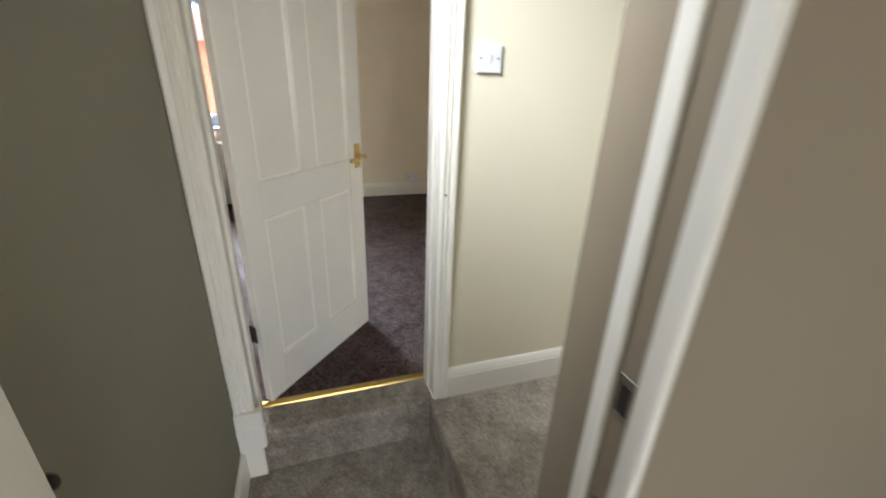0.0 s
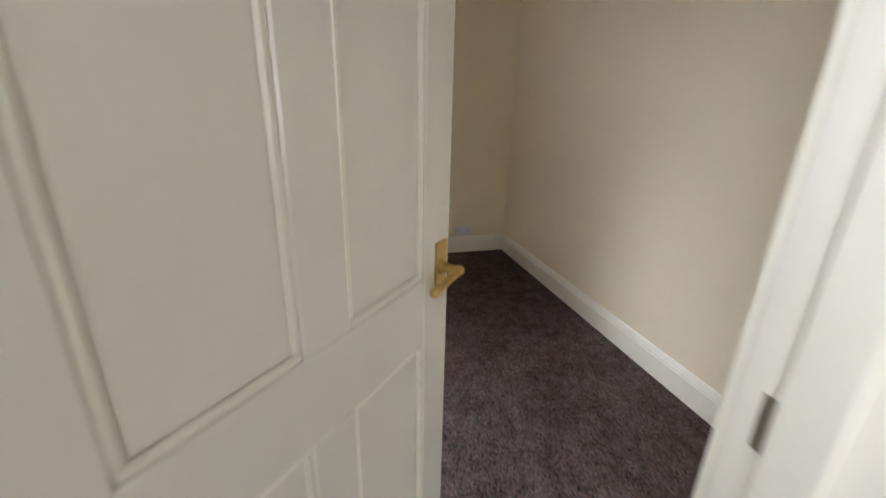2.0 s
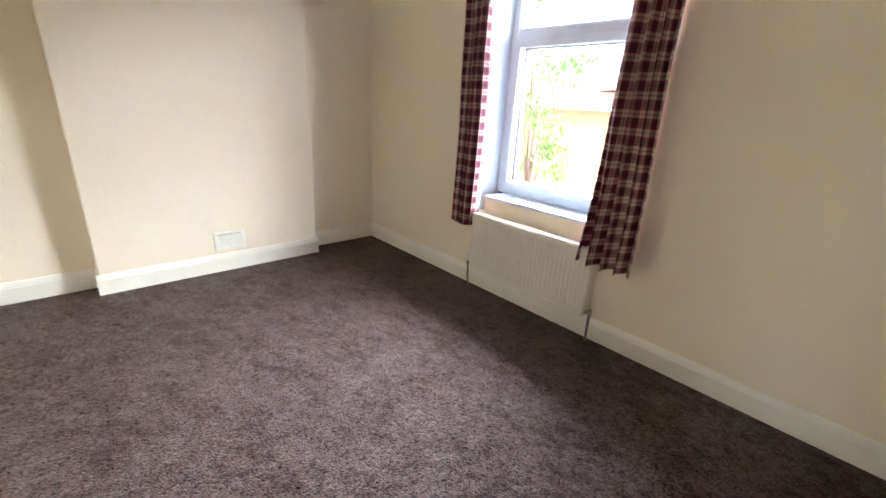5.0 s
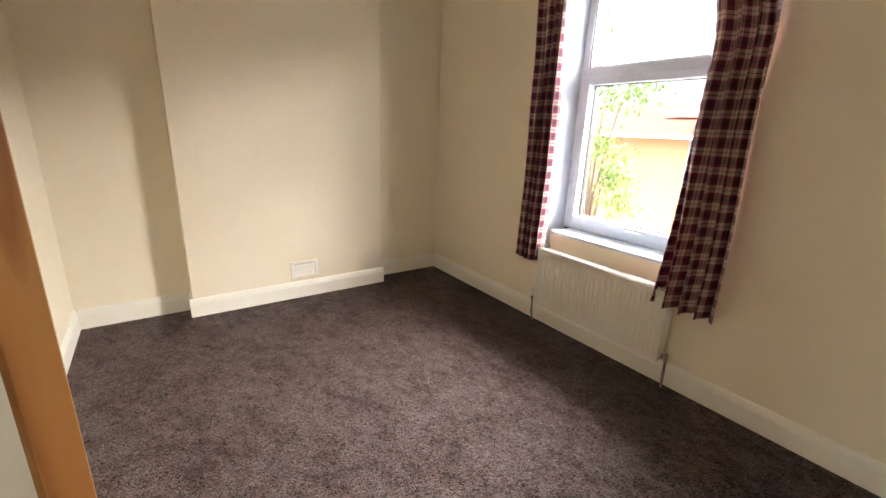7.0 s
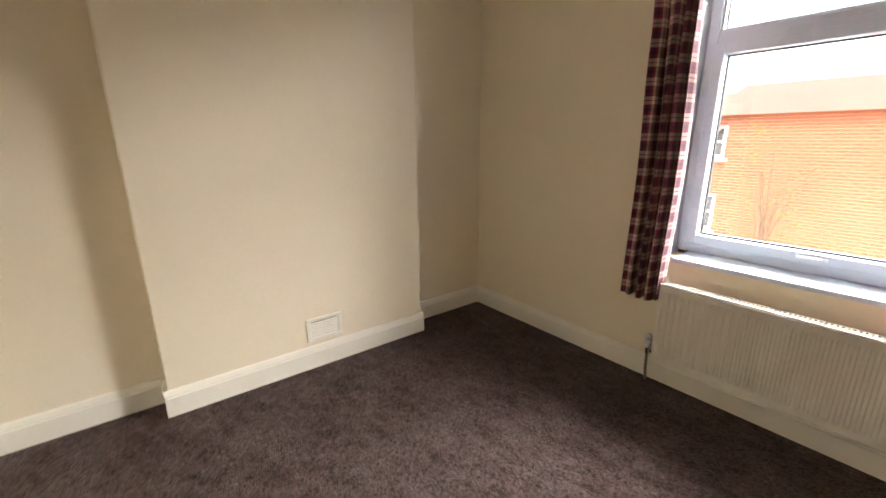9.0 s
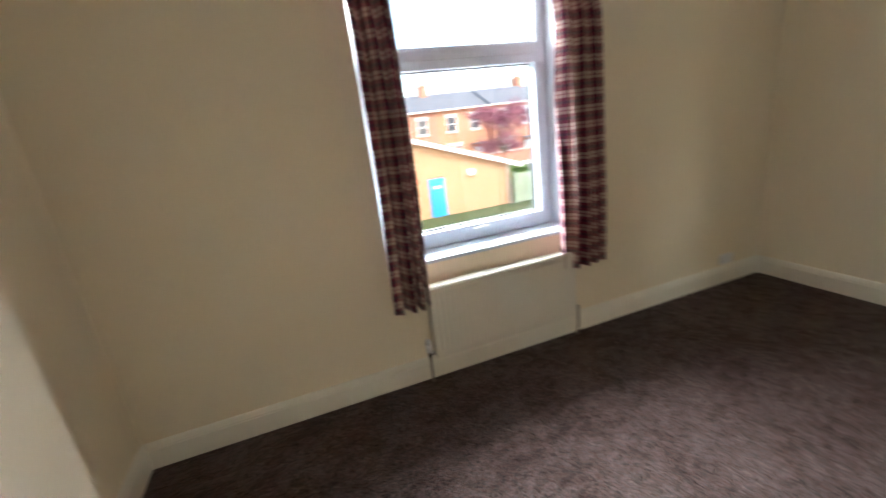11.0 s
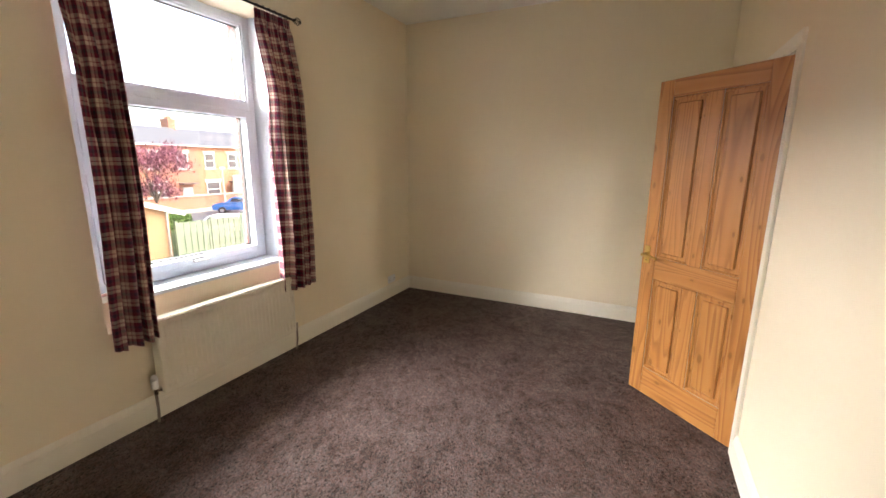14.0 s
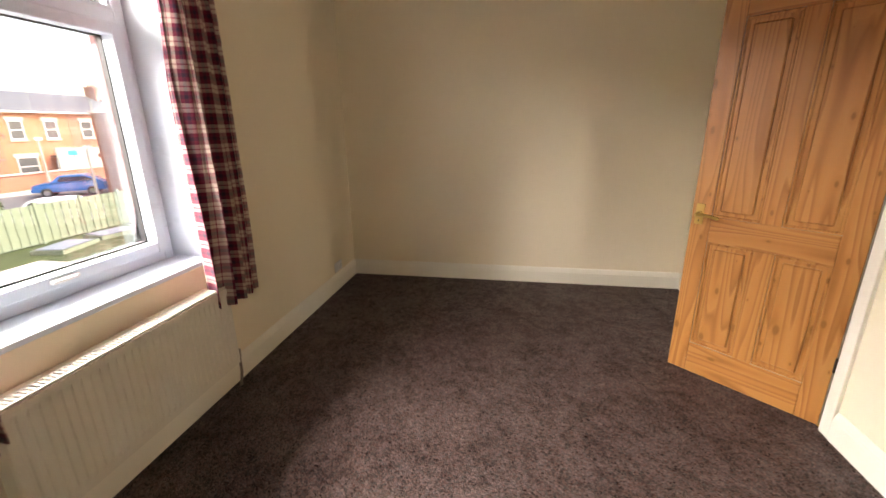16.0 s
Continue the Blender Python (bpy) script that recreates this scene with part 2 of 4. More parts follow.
COPPER = plain("painted_pipe", (0.24, 0.20, 0.17), (0.16, 0.12, 0.10), rough=0.45)
IRON = plain("black_iron", (0.018, 0.017, 0.017), rough=0.45, metal=0.5)
PURPLE = carpet("brown_carpet", (0.015, 0.0083, 0.0077), (0.138, 0.081, 0.072))
SEAM = carpet("brown_carpet_seam", (0.03, 0.018, 0.016), (0.16, 0.10, 0.09))
GREYCARPET = carpet("beige_carpet", (0.330, 0.290, 0.228), (0.560, 0.500, 0.405), 220.0, 0.9)
PINE = pine("waxed_pine", True)
PINE_RAIL = pine("waxed_pine_rail", False)
PLAID = plaid("plaid_cloth")
GLASS = glass("window_glass")
# red brick darkened in its colour to offset the strong window lamp
OUTERBRICK = brickwork("dimmed_red_brick", (0.14, 0.028, 0.02), (0.11, 0.022, 0.016), (0.12, 0.08, 0.06))
# orange brick darkened in its colour, for walls that stand in shade
SHADEDBRICK = brickwork("shaded_orange_brick", (0.40, 0.12, 0.055), (0.34, 0.095, 0.045), (0.40, 0.28, 0.2))
REDBRICK = brickwork("red_brick", (0.50, 0.17, 0.09), (0.42, 0.14, 0.075), (0.44, 0.38, 0.32))
ORANGEBRICK = brickwork("orange_brick", (0.58, 0.22, 0.095), (0.52, 0.185, 0.08), (0.45, 0.40, 0.33))
BUFFBRICK = brickwork("buff_brick", (0.44, 0.245, 0.115), (0.39, 0.205, 0.09), (0.42, 0.34, 0.26))
SLATE = plain("grey_slate", (0.135, 0.14, 0.15), (0.105, 0.11, 0.12), rough=0.7, scale=1.2, fine=18, bump=0.3, dist=0.02)
REDTILE = plain("red_roof_tile", (0.40, 0.20, 0.14), (0.33, 0.155, 0.11), rough=0.75, scale=1.5, fine=14, bump=0.4, dist=0.02)
PALEROOF = plain("pale_sheet_roof", (0.40, 0.43, 0.43), (0.35, 0.38, 0.38), rough=0.5, scale=0.5, fine=9, bump=0.15, dist=0.02)
REDPLASTIC = plain("red_plastic", (0.50, 0.03, 0.02), rough=0.4)
HOARDING = plain("pale_green_boards", (0.46, 0.50, 0.44), (0.40, 0.44, 0.385), rough=0.7, scale=1.5)
ZINC = plain("blue_grey_sheet", (0.22, 0.26, 0.32), (0.17, 0.20, 0.25), rough=0.45)
STONE = plain("pale_stone", (0.62, 0.58, 0.50), (0.52, 0.48, 0.41), rough=0.8)
WHITEPAINT = plain("white_exterior_paint", (0.80, 0.80, 0.78), rough=0.5)
BLUE = plain("bright_blue_paint", (0.01, 0.27, 0.62), (0.01, 0.24, 0.56), rough=0.4)
CARBLUE = plain("blue_car_paint", (0.02, 0.16, 0.45), (0.02, 0.15, 0.42), rough=0.18, bump=0.0)
CARGLASS = plain("car_glass", (0.02, 0.025, 0.03), rough=0.05, bump=0.0)
RUBBER = plain("tyre_rubber", (0.02, 0.02, 0.02), rough=0.8)
PANEGREY = plain("dark_house_pane", (0.10, 0.11, 0.12), rough=0.08, bump=0.0)
FENCEWOOD = plain("green_weathered_timber", (0.23, 0.285, 0.20), (0.18, 0.225, 0.15), rough=0.85, scale=3, fine=40, bump=0.3, dist=0.004)
ASPHALT = plain("asphalt", (0.15, 0.15, 0.155), (0.12, 0.12, 0.125), rough=0.9, scale=0.6, fine=60, bump=0.4)
GRASS = plain("grass_ground", (0.055, 0.08, 0.022), (0.035, 0.055, 0.014), rough=0.95, scale=0.8, fine=25, bump=0.6, dist=0.03)
# kept pale so the unseen paving throws light up into the bedroom
PAVING = plain("paving", (0.55, 0.53, 0.49), (0.47, 0.45, 0.41), rough=0.9, scale=1.0, fine=30, bump=0.3)
LEAF = plain("green_leaf", (0.10, 0.20, 0.03), (0.06, 0.13, 0.02), rough=0.6)
PURPLELEAF = plain("purple_leaf", (0.32, 0.11, 0.14), (0.22, 0.065, 0.10), rough=0.6)
BARK = plain("bark", (0.16, 0.12, 0.085), (0.10, 0.075, 0.05), rough=0.9, bump=0.5, dist=0.01)


# ---- mesh helpers ----
def box(bm, x0, x1, y0, y1, z0, z1, bevel=0.0, seg=1):
    r = bmesh.ops.create_cube(bm, size=1.0, matrix=Matrix.Translation(((x0 + x1) / 2, (y0 + y1) / 2, (z0 + z1) / 2)) @ Matrix.Diagonal((x1 - x0, y1 - y0, z1 - z0, 1)))
    if bevel:
        edges = list({e for v in r["verts"] for e in v.link_edges})
        bmesh.ops.bevel(bm, geom=edges, offset=bevel, segments=seg, affect="EDGES", profile=0.6)
    return bm


def cyl(bm, a, b, r0, r1=None, seg=12):
    a, b = Vector(a), Vector(b)
    m = Matrix.Translation((a + b) / 2) @ (b - a).to_track_quat("Z", "Y").to_matrix().to_4x4()
    bmesh.ops.create_cone(bm, cap_ends=True, segments=seg, radius1=r0, radius2=r0 if r1 is None else r1, depth=(b - a).length, matrix=m)
    return bm


def ball(bm, c, r, sx=1, sy=1, sz=1, u=12, v=8):
    bmesh.ops.create_uvsphere(bm, u_segments=u, v_segments=v, radius=r, matrix=Matrix.Translation(c) @ Matrix.Diagonal((sx, sy, sz, 1)))
    return bm


def tube(bm, pts, r, seg=8):
    """A round bar along points, with ball joints."""
    for a, b in zip(pts, pts[1:]):
        cyl(bm, a, b, r, r, seg)
    for c in pts[1:-1]:
        ball(bm, c, r, u=seg, v=6)
    return bm


def sweep(bm, profile, a, b, across):
    """A profile of (out, up) points drawn from a to b; out runs along across."""
    a, b, across = Vector(a), Vector(b), Vector(across)
    rows = [[bm.verts.new(p + across * o + Vector((0, 0, u))) for o, u in profile] for p in (a, b)]
    n = len(profile)
    for i in range(n):
        j = (i + 1) % n
        bm.faces.new((rows[0][i], rows[0][j], rows[1][j], rows[1][i]))
    bm.faces.new(rows[0])
    bm.faces.new(rows[1][::-1])
    bmesh.ops.recalc_face_normals(bm, faces=bm.faces)
    return bm


def mesh_of(name, bm, *mats, smooth=False):
    bmesh.ops.recalc_face_normals(bm, faces=bm.faces)
    me = bpy.data.meshes.new(name)
    bm.to_mesh(me)
    bm.free()
    for m in mats:
        me.materials.append(m)
    if smooth:
        me.shade_smooth()
    return me


def part(name, bm, material, parent, label="", smooth=False):
    ob = new(name, mesh_of(name, bm, *(material if isinstance(material, tuple) else (material,)), smooth=smooth))
    ob.parent = parent
    return tagged(ob, label)


def thing(name, label, category, m=None, group="", kind=""):
    ob = new(name)
    if m is not None:
        ob.matrix_world = m
    return tagged(ob, label, category, group, kind)


def solid(name, bm, material, label, category, kind="structure", smooth=False):
    return tagged(new(name, mesh_of(name, bm, *(material if isinstance(material, tuple) else (material,)), smooth=smooth)), label, category, kind=kind)


def B():
    return bmesh.new()


def wall_bm(axis, u0, u1, v0, v1, z0, z1, holes=()):
    """A wall along x or y from u0 to u1, its faces at v0 and v1, with rectangular holes (u, u, z, z) right through it."""
    us = sorted({u0, u1, *[h[0] for h in holes], *[h[1] for h in holes]})
    zs = sorted({z0, z1, *[h[2] for h in holes], *[h[3] for h in holes]})
    us, zs = [u for u in us if u0 <= u <= u1], [z for z in zs if z0 <= z <= z1]
    full = {}
    for i in range(len(us) - 1):
        for k in range(len(zs) - 1):
            cu, cz = (us[i] + us[i + 1]) / 2, (zs[k] + zs[k + 1]) / 2
            full[i, k] = not any(h[0] < cu < h[1] and h[2] < cz < h[3] for h in holes)
    bm, made = B(), {}

    def vert(u, v, z):
        key = (u, v, z)
        if key not in made:
            made[key] = bm.verts.new((u, v, z) if axis == "x" else (v, u, z))
        return made[key]

    for (i, k), on in full.items():
        if not on:
            continue
        a, b, c, d = us[i], us[i + 1], zs[k], zs[k + 1]
        for v in (v0, v1):
            bm.faces.new([vert(a, v, c), vert(b, v, c), vert(b, v, d), vert(a, v, d)])
        for di, dk, q in ((-1, 0, ((a, c), (a, d))), (1, 0, ((b, c), (b, d))), (0, -1, ((a, c), (b, c))), (0, 1, ((a, d), (b, d)))):
            if not full.get((i + di, k + dk), False):
                (p, r), (s, w) = q
                bm.faces.new([vert(p, v0, r), vert(s, v0, w), vert(s, v1, w), vert(p, v1, r)])
    return bm

# ---- structure: bedroom ----
W, S, H = -4.58, -3.08, 3.0
DX0, DX1, DH = -1.82, -1.10, 2.02
solid("floor", box(B(), W, 0, S - 0.03, 0, -0.25, 0), PURPLE, "dark brown cut-pile carpet fitted wall to wall", "carpet")
solid("ceiling", box(B(), W - 0.1, 0.1, S - 0.17, 0.30, H, H + 0.15), CEILING, "plain white painted ceiling", "ceiling")
OX0, OX1, OZ0, OZ1 = -3.17, -1.78, 0.60, 2.57
solid("wall_north", wall_bm("x", W - 0.1, 0.1, 0.0, 0.30, -0.25, H, [(OX0, OX1, OZ0, OZ1)]), CREAM, "cream emulsioned wall with a window opening", "wall")
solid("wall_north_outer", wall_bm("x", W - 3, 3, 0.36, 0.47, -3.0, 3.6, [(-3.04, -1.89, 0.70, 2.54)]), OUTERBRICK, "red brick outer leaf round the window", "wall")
solid("wall_east", wall_bm("y", S, 0, 0.0, 0.1, -0.25, H), CREAM, "plain cream emulsioned wall", "wall")
solid("wall_west", wall_bm("y", S, 0, W - 0.1, W, -0.25, H), CREAM, "plain cream emulsioned alcove wall", "wall")
bm = wall_bm("x", W - 0.1, 0.1, S - 0.17, S, -0.25, H, [(DX0 - 0.03, DX1 + 0.03, -0.004, DH + 0.03)])
for f in bm.faces:
    if abs(f.calc_center_median().y - (S - 0.17)) < 0.01:
        f.material_index = 1
solid("wall_south", bm, (CREAM, LANDING), "cream emulsioned wall with the bedroom doorway", "wall")
CBX, CB0, CB1 = -4.41, -2.365, -0.745
solid("chimney_breast", box(B(), W, CBX, CB0, CB1, 0, H, 0.004), CREAM, "cream painted shallow chimney breast", "chimney breast")

# white splayed linings at the window's sides, fascia and board below it
for sx, x0, x1 in ((1, OX0, -3.075), (-1, OX1, -1.865)):
    bm = B()
    lo = [bm.verts.new(p) for p in ((x0, 0.002, OZ0), (x1, 0.298, OZ0), (x0, 0.298, OZ0))]
    hi = [bm.verts.new((v.co.x, v.co.y, OZ1)) for v in lo]
    bm.faces.new(lo), bm.faces.new(hi)
    for i in range(3):
        j = (i + 1) % 3
        bm.faces.new((lo[i], lo[j], hi[j], hi[i]))
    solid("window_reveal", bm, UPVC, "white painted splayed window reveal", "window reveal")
bm = box(B(), -3.005, -1.845, 0.060, 0.299, OZ0, 0.728)
box(bm, OX0 + 0.004, OX1 - 0.004, 0.17, 0.298, OZ0 - 0.002, 0.7275)
solid("window_fascia", bm, CREAM, "cream plastered upstand below the window board", "fascia")
bm = box(B(), -3.01, -1.84, 0.050, 0.298, 0.728, 0.752, 0.006, 3)
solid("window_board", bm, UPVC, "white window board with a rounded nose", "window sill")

bm = B()
prev = None
for i in range(25):
    u = i / 24
    c = Vector((-1.02 + 0.50 * u - 0.14 * u * u, -2.90 + 1.55 * u, 0))
    w = 0.022 * (1 - 0.5 * abs(2 * u - 1) ** 3)
    row = [bm.verts.new(c + Vector((dx * w, -dx * w * 0.25, z))) for dx, z in ((-1, -0.002), (-0.5, 0.0035), (0.5, 0.0035), (1, -0.002))]
    if prev:
        for a in range(3):
            bm.faces.new((prev[a], prev[a + 1], row[a + 1], row[a]))
    prev = row
solid("carpet_seam", bm, SEAM, "raised lighter seam line in the brown carpet", "carpet seam", smooth=True)

SK = [(0, 0), (0.019, 0), (0.019, 0.108), (0.016, 0.113), (0.016, 0.121), (0.0135, 0.126), (0.0095, 0.139), (0.004, 0.148), (0, 0.149)]


def baseboard(a, b, across, mat=CREAM_GLOSS, label="cream gloss moulded skirting board", profile=SK):
    return solid("baseboard", sweep(B(), profile, a, b, across), mat, label, "skirting board")


baseboard((W, 0, 0), (0, 0, 0), (0, -1, 0))
baseboard((0, -0.0195, 0), (0, S + 0.0195, 0), (-1, 0, 0))
baseboard((W, S, 0), (DX0 - 0.07, S, 0), (0, 1, 0))
baseboard((DX1 + 0.07, S, 0), (0, S, 0), (0, 1, 0))
baseboard((W, S + 0.0195, 0), (W, CB0 - 0.0195, 0), (1, 0, 0))
baseboard((W, CB1 + 0.0195, 0), (W, -0.0195, 0), (1, 0, 0))
baseboard((CBX, CB0 - 0.019, 0), (CBX, CB1 + 0.019, 0), (1, 0, 0))
baseboard((W + 0.0195, CB0, 0), (CBX, CB0, 0), (0, -1, 0))
baseboard((W + 0.0195, CB1, 0), (CBX, CB1, 0), (0, 1, 0))


# ---- bedroom doorway ----
def fluted(width, z0, z1, x0, y, side):
    """A reeded architrave leg that stands on face y; side is the way it stands proud."""
    bm = B()
    n = [(0, 0), (0, 0.014), (0.1, 0.02), (0.2, 0.02), (0.26, 0.013), (0.34, 0.013), (0.4, 0.02), (0.48, 0.02), (0.54, 0.013), (0.62, 0.013), (0.68, 0.022), (0.9, 0.024), (1, 0.018), (1, 0)]
    rows = [[bm.verts.new((x0 + u * width, y + side * d, z)) for u, d in n] for z in (z0, z1)]
    for i in range(len(n)):
        j = (i + 1) % len(n)
        bm.faces.new((rows[0][i], rows[0][j], rows[1][j], rows[1][i]))
    bm.faces.new(rows[0]), bm.faces.new(rows[1])
    return bm


doorway = thing("door_frame", "cream gloss painted door lining with reeded architraves", "door frame", kind="structure")
L0, L1 = S - 0.172, S + 0.002
part("jamb", box(B(), DX0 - 0.03, DX0, L0, L1, -0.004, DH, 0.002), GLOSS, doorway)
part("jamb", box(B(), DX1, DX1 + 0.03, L0, L1, -0.004, DH, 0.002), GLOSS, doorway, "white gloss door lining with chipped paint")
part("head", box(B(), DX0 - 0.03, DX1 + 0.03, L0, L1, DH, DH + 0.03, 0.002), GLOSS, doorway)
part("stop", box(B(), DX0, DX0 + 0.012, S - 0.10, S - 0.046, 0, DH, 0.002), GLOSS, doorway)
part("stop", box(B(), DX1 - 0.012, DX1, S - 0.10, S - 0.046, 0, DH, 0.002), GLOSS, doorway)
part("architrave", fluted(-0.072, 0.13, DH + 0.01, DX0 + 0.004, S - 0.17, -1), CREAM_GLOSS, doorway)
part("architrave", fluted(0.058, 0.0, DH + 0.01, DX1 - 0.004, S - 0.17, -1), CREAM_GLOSS, doorway)
part("architrave", box(B(), DX0 - 0.071, DX1 + 0.054, S - 0.192, S - 0.17, DH + 0.01, DH + 0.08, 0.004), CREAM_GLOSS, doorway)
part("architrave", box(B(), DX0 - 0.068, DX0 - 0.006, S, S + 0.018, 0, DH + 0.01, 0.005, 2), CREAM_GLOSS, doorway)
part("architrave", box(B(), DX1 + 0.006, DX1 + 0.068, S, S + 0.018, 0, DH + 0.01, 0.005, 2), CREAM_GLOSS, doorway)
part("architrave", box(B(), DX0 - 0.068, DX1 + 0.068, S, S + 0.018, DH + 0.01, DH + 0.072, 0.005, 2), CREAM_GLOSS, doorway)
bm = box(B(), DX0 - 0.069, DX0 + 0.03, S - 0.205, S - 0.17, -0.05, 0.13, 0.006, 2)
box(bm, DX0 - 0.0695, DX0 + 0.035, S - 0.21, S - 0.17, 0.035, 0.05, 0.004)
part("plinth_block", bm, CREAM_GLOSS, doorway, "thickly painted plinth block")
part("nail_hole", cyl(B(), (DX1 + 0.012, S - 0.19, 0.93), (DX1 + 0.012, S - 0.196, 0.93), 0.004), SHADOWGAP, doorway, "dark nail hole")
bm = box(B(), DX1 - 0.002, DX1, S - 0.052, S - 0.028, 0.925, 0.992, 0.0006)
part("strike_plate", bm, STEEL, doorway, "worn steel strike plate")
part("paint_chip", cyl(B(), (DX1 - 0.0015, S - 0.11, 0.70), (DX1, S - 0.11, 0.70), 0.017, 0.017, 7), STONE, doorway, "chipped patch of bare timber")

bm = B()
sweep(bm, [(-0.02, 0.0), (-0.016, 0.006), (-0.006, 0.009), (0.006, 0.009), (0.016, 0.006), (0.02, 0.0)], (DX0 + 0.001, S - 0.02, 0), (DX1 - 0.001, S - 0.02, 0), (0, 1, 0))
solid("threshold_strip", bm, BRASS, "polished brass carpet threshold strip", "threshold strip")


# ---- bedroom door: pine inside, painted white outside ----
LEAF_W, LEAF_H, LEAF_T = 0.716, 1.995, 0.040
door = thing("door_1", "open four-panel door, waxed pine inside, painted white outside", "door", pose(DX0 + 0.006, S + 0.012, 0.008, 0, 0, 47), kind="structure")


def leaf_piece(name, x0, x1, z0, z1, y0, y1, front, back=GLOSS, bevel=0.003, label=""):
    """A member of the leaf; the room's side is bare pine, the other painted."""
    bm = box(B(), x0, x1, y0, y1, z0, z1, bevel)
    bm.normal_update()
    for f in bm.faces:
        f.material_index = 0 if f.normal.y > 0.5 or (f.normal.x > 0.5 and x1 > LEAF_W - 0.01) else 1
    return part(name, bm, (front, back), door, label)


T0, T1 = -LEAF_T - 0.012, -0.012
st, mu = 0.098, 0.09
mid = LEAF_W / 2
leaf_piece("stile", 0.004, st, 0, LEAF_H, T0, T1, PINE)
leaf_piece("stile", LEAF_W - st, LEAF_W, 0, LEAF_H, T0, T1, PINE)
RAILS = ((0, 0.185), (0.795, 0.935), (LEAF_H - 0.100, LEAF_H))
for z0, z1 in RAILS:
    leaf_piece("rail", st, LEAF_W - st, z0, z1, T0 + 0.0004, T1 - 0.0004, PINE_RAIL)
for (a, z0), (z1, b) in zip(RAILS, RAILS[1:]):
    leaf_piece("mullion", mid - mu / 2, mid + mu / 2, z0, z1, T0 + 0.0006, T1 - 0.0006, PINE)
    for x0, x1 in ((st, mid - mu / 2), (mid + mu / 2, LEAF_W - st)):
        bm = B()
        box(bm, x0, x1, T0 + 0.012, T1 - 0.012, z0, z1)
        box(bm, x0 + 0.032, x1 - 0.032, T1 - 0.014, T1 - 0.004, z0 + 0.032, z1 - 0.032, 0.008)
        for f in bm.faces:
            f.material_index = 0 if f.calc_center_median().y > (T0 + T1) / 2 else 1
        part("panel", bm, (PINE, GLOSS), door)
        bm = B()
        for y0, y1 in ((T1 - 0.013, T1 - 0.003), (T0 + 0.003, T0 + 0.013)):
            e = 0.014
            for q in ((x0, x1, z0, z0 + e), (x0, x1, z1 - e, z1), (x0, x0 + e, z0 + e, z1 - e), (x1 - e, x1, z0 + e, z1 - e)):
                box(bm, q[0], q[1], y0, y1, q[2], q[3], 0.004)
        for f in bm.faces:
            f.material_index = 0 if f.calc_center_median().y > (T0 + T1) / 2 else 1
        part("bead", bm, (PINE, CREAM_GLOSS), door)


def lever(y, side):
    """A brass lever on a long backplate."""
    x, z = LEAF_W - 0.040, 0.945
    plate = part("backplate", box(B(), x - 0.021, x + 0.021, min(y, y + side * 0.006), max(y, y + side * 0.006), z - 0.058, z + 0.055, 0.003, 2), BRASS, door, "polished brass backplate")
    bm = cyl(B(), (x, y, z), (x, y + side * 0.045, z), 0.010, 0.009, 14)
    cyl(bm, (x, y + side * 0.004, z), (x, y + side * 0.012, z), 0.017, 0.014, 16)
    tube(bm, [(x, y + side * 0.043, z), (x - 0.03, y + side * 0.05, z + 0.004), (x - 0.07, y + side * 0.049, z - 0.001), (x - 0.10, y + side * 0.046, z - 0.007)], 0.0085, 10)
    ball(bm, (x - 0.10, y + side * 0.046, z - 0.007), 0.0105)
    ball(bm, (x, y + side * 0.045, z), 0.011)
    h = part("lever", bm, BRASS, door, "polished brass lever handle", smooth=True)
    h.parent = plate
    k = part("keyhole", cyl(B(), (x, y + side * 0.0055, z - 0.038), (x, y + side * 0.007, z - 0.038), 0.004), SHADOWGAP, door)
    k.parent = plate


lever(T1, 1)
lever(T0, -1)
part("latch_plate", box(B(), LEAF_W - 0.001, LEAF_W + 0.0015, T0 + 0.009, T1 - 0.009, 0.89, 1.0), BRASS, door)
for z in (0.30, 1.70):
    bm = cyl(B(), (0, 0, z), (0, 0, z + 0.075), 0.006)
    box(bm, -0.0055, -0.003, -0.034, -0.002, z, z + 0.075)
    part("hinge", bm, DARKSTEEL, door, "dark steel butt hinge")

# ---- window ----
win = thing("window_1", "white uPVC window with a fixed toplight over an opening sash", "window", kind="structure")
FX0, FX1, FZ0, FZ1 = -3.075, -1.865, 0.753, 2.565
FY0, FY1 = 0.275, 0.345
TZ0, TZ1 = 1.893, 1.962


def ring(x0, x1, z0, z1, w, y0, y1, bev=0.006, low=None):
    bm = B()
    low = low or w
    box(bm, x0, x0 + w, y0, y1, z0, z1, bev, 2)
    box(bm, x1 - w, x1, y0, y1, z0, z1, bev, 2)
    box(bm, x0 + w - 0.001, x1 - w + 0.001, y0 + 0.0006, y1 - 0.0006, z0, z0 + low, bev, 2)
    box(bm, x0 + w - 0.001, x1 - w + 0.001, y0 + 0.0006, y1 - 0.0006, z1 - w, z1, bev, 2)
    return bm


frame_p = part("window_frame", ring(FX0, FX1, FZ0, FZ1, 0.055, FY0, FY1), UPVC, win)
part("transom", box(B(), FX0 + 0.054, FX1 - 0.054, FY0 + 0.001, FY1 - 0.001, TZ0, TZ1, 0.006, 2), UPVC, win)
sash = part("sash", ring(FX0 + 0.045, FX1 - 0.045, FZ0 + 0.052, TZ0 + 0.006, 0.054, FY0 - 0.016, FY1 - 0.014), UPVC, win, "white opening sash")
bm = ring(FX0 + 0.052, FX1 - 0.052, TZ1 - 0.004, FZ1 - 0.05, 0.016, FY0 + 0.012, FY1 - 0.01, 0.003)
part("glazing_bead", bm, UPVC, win)
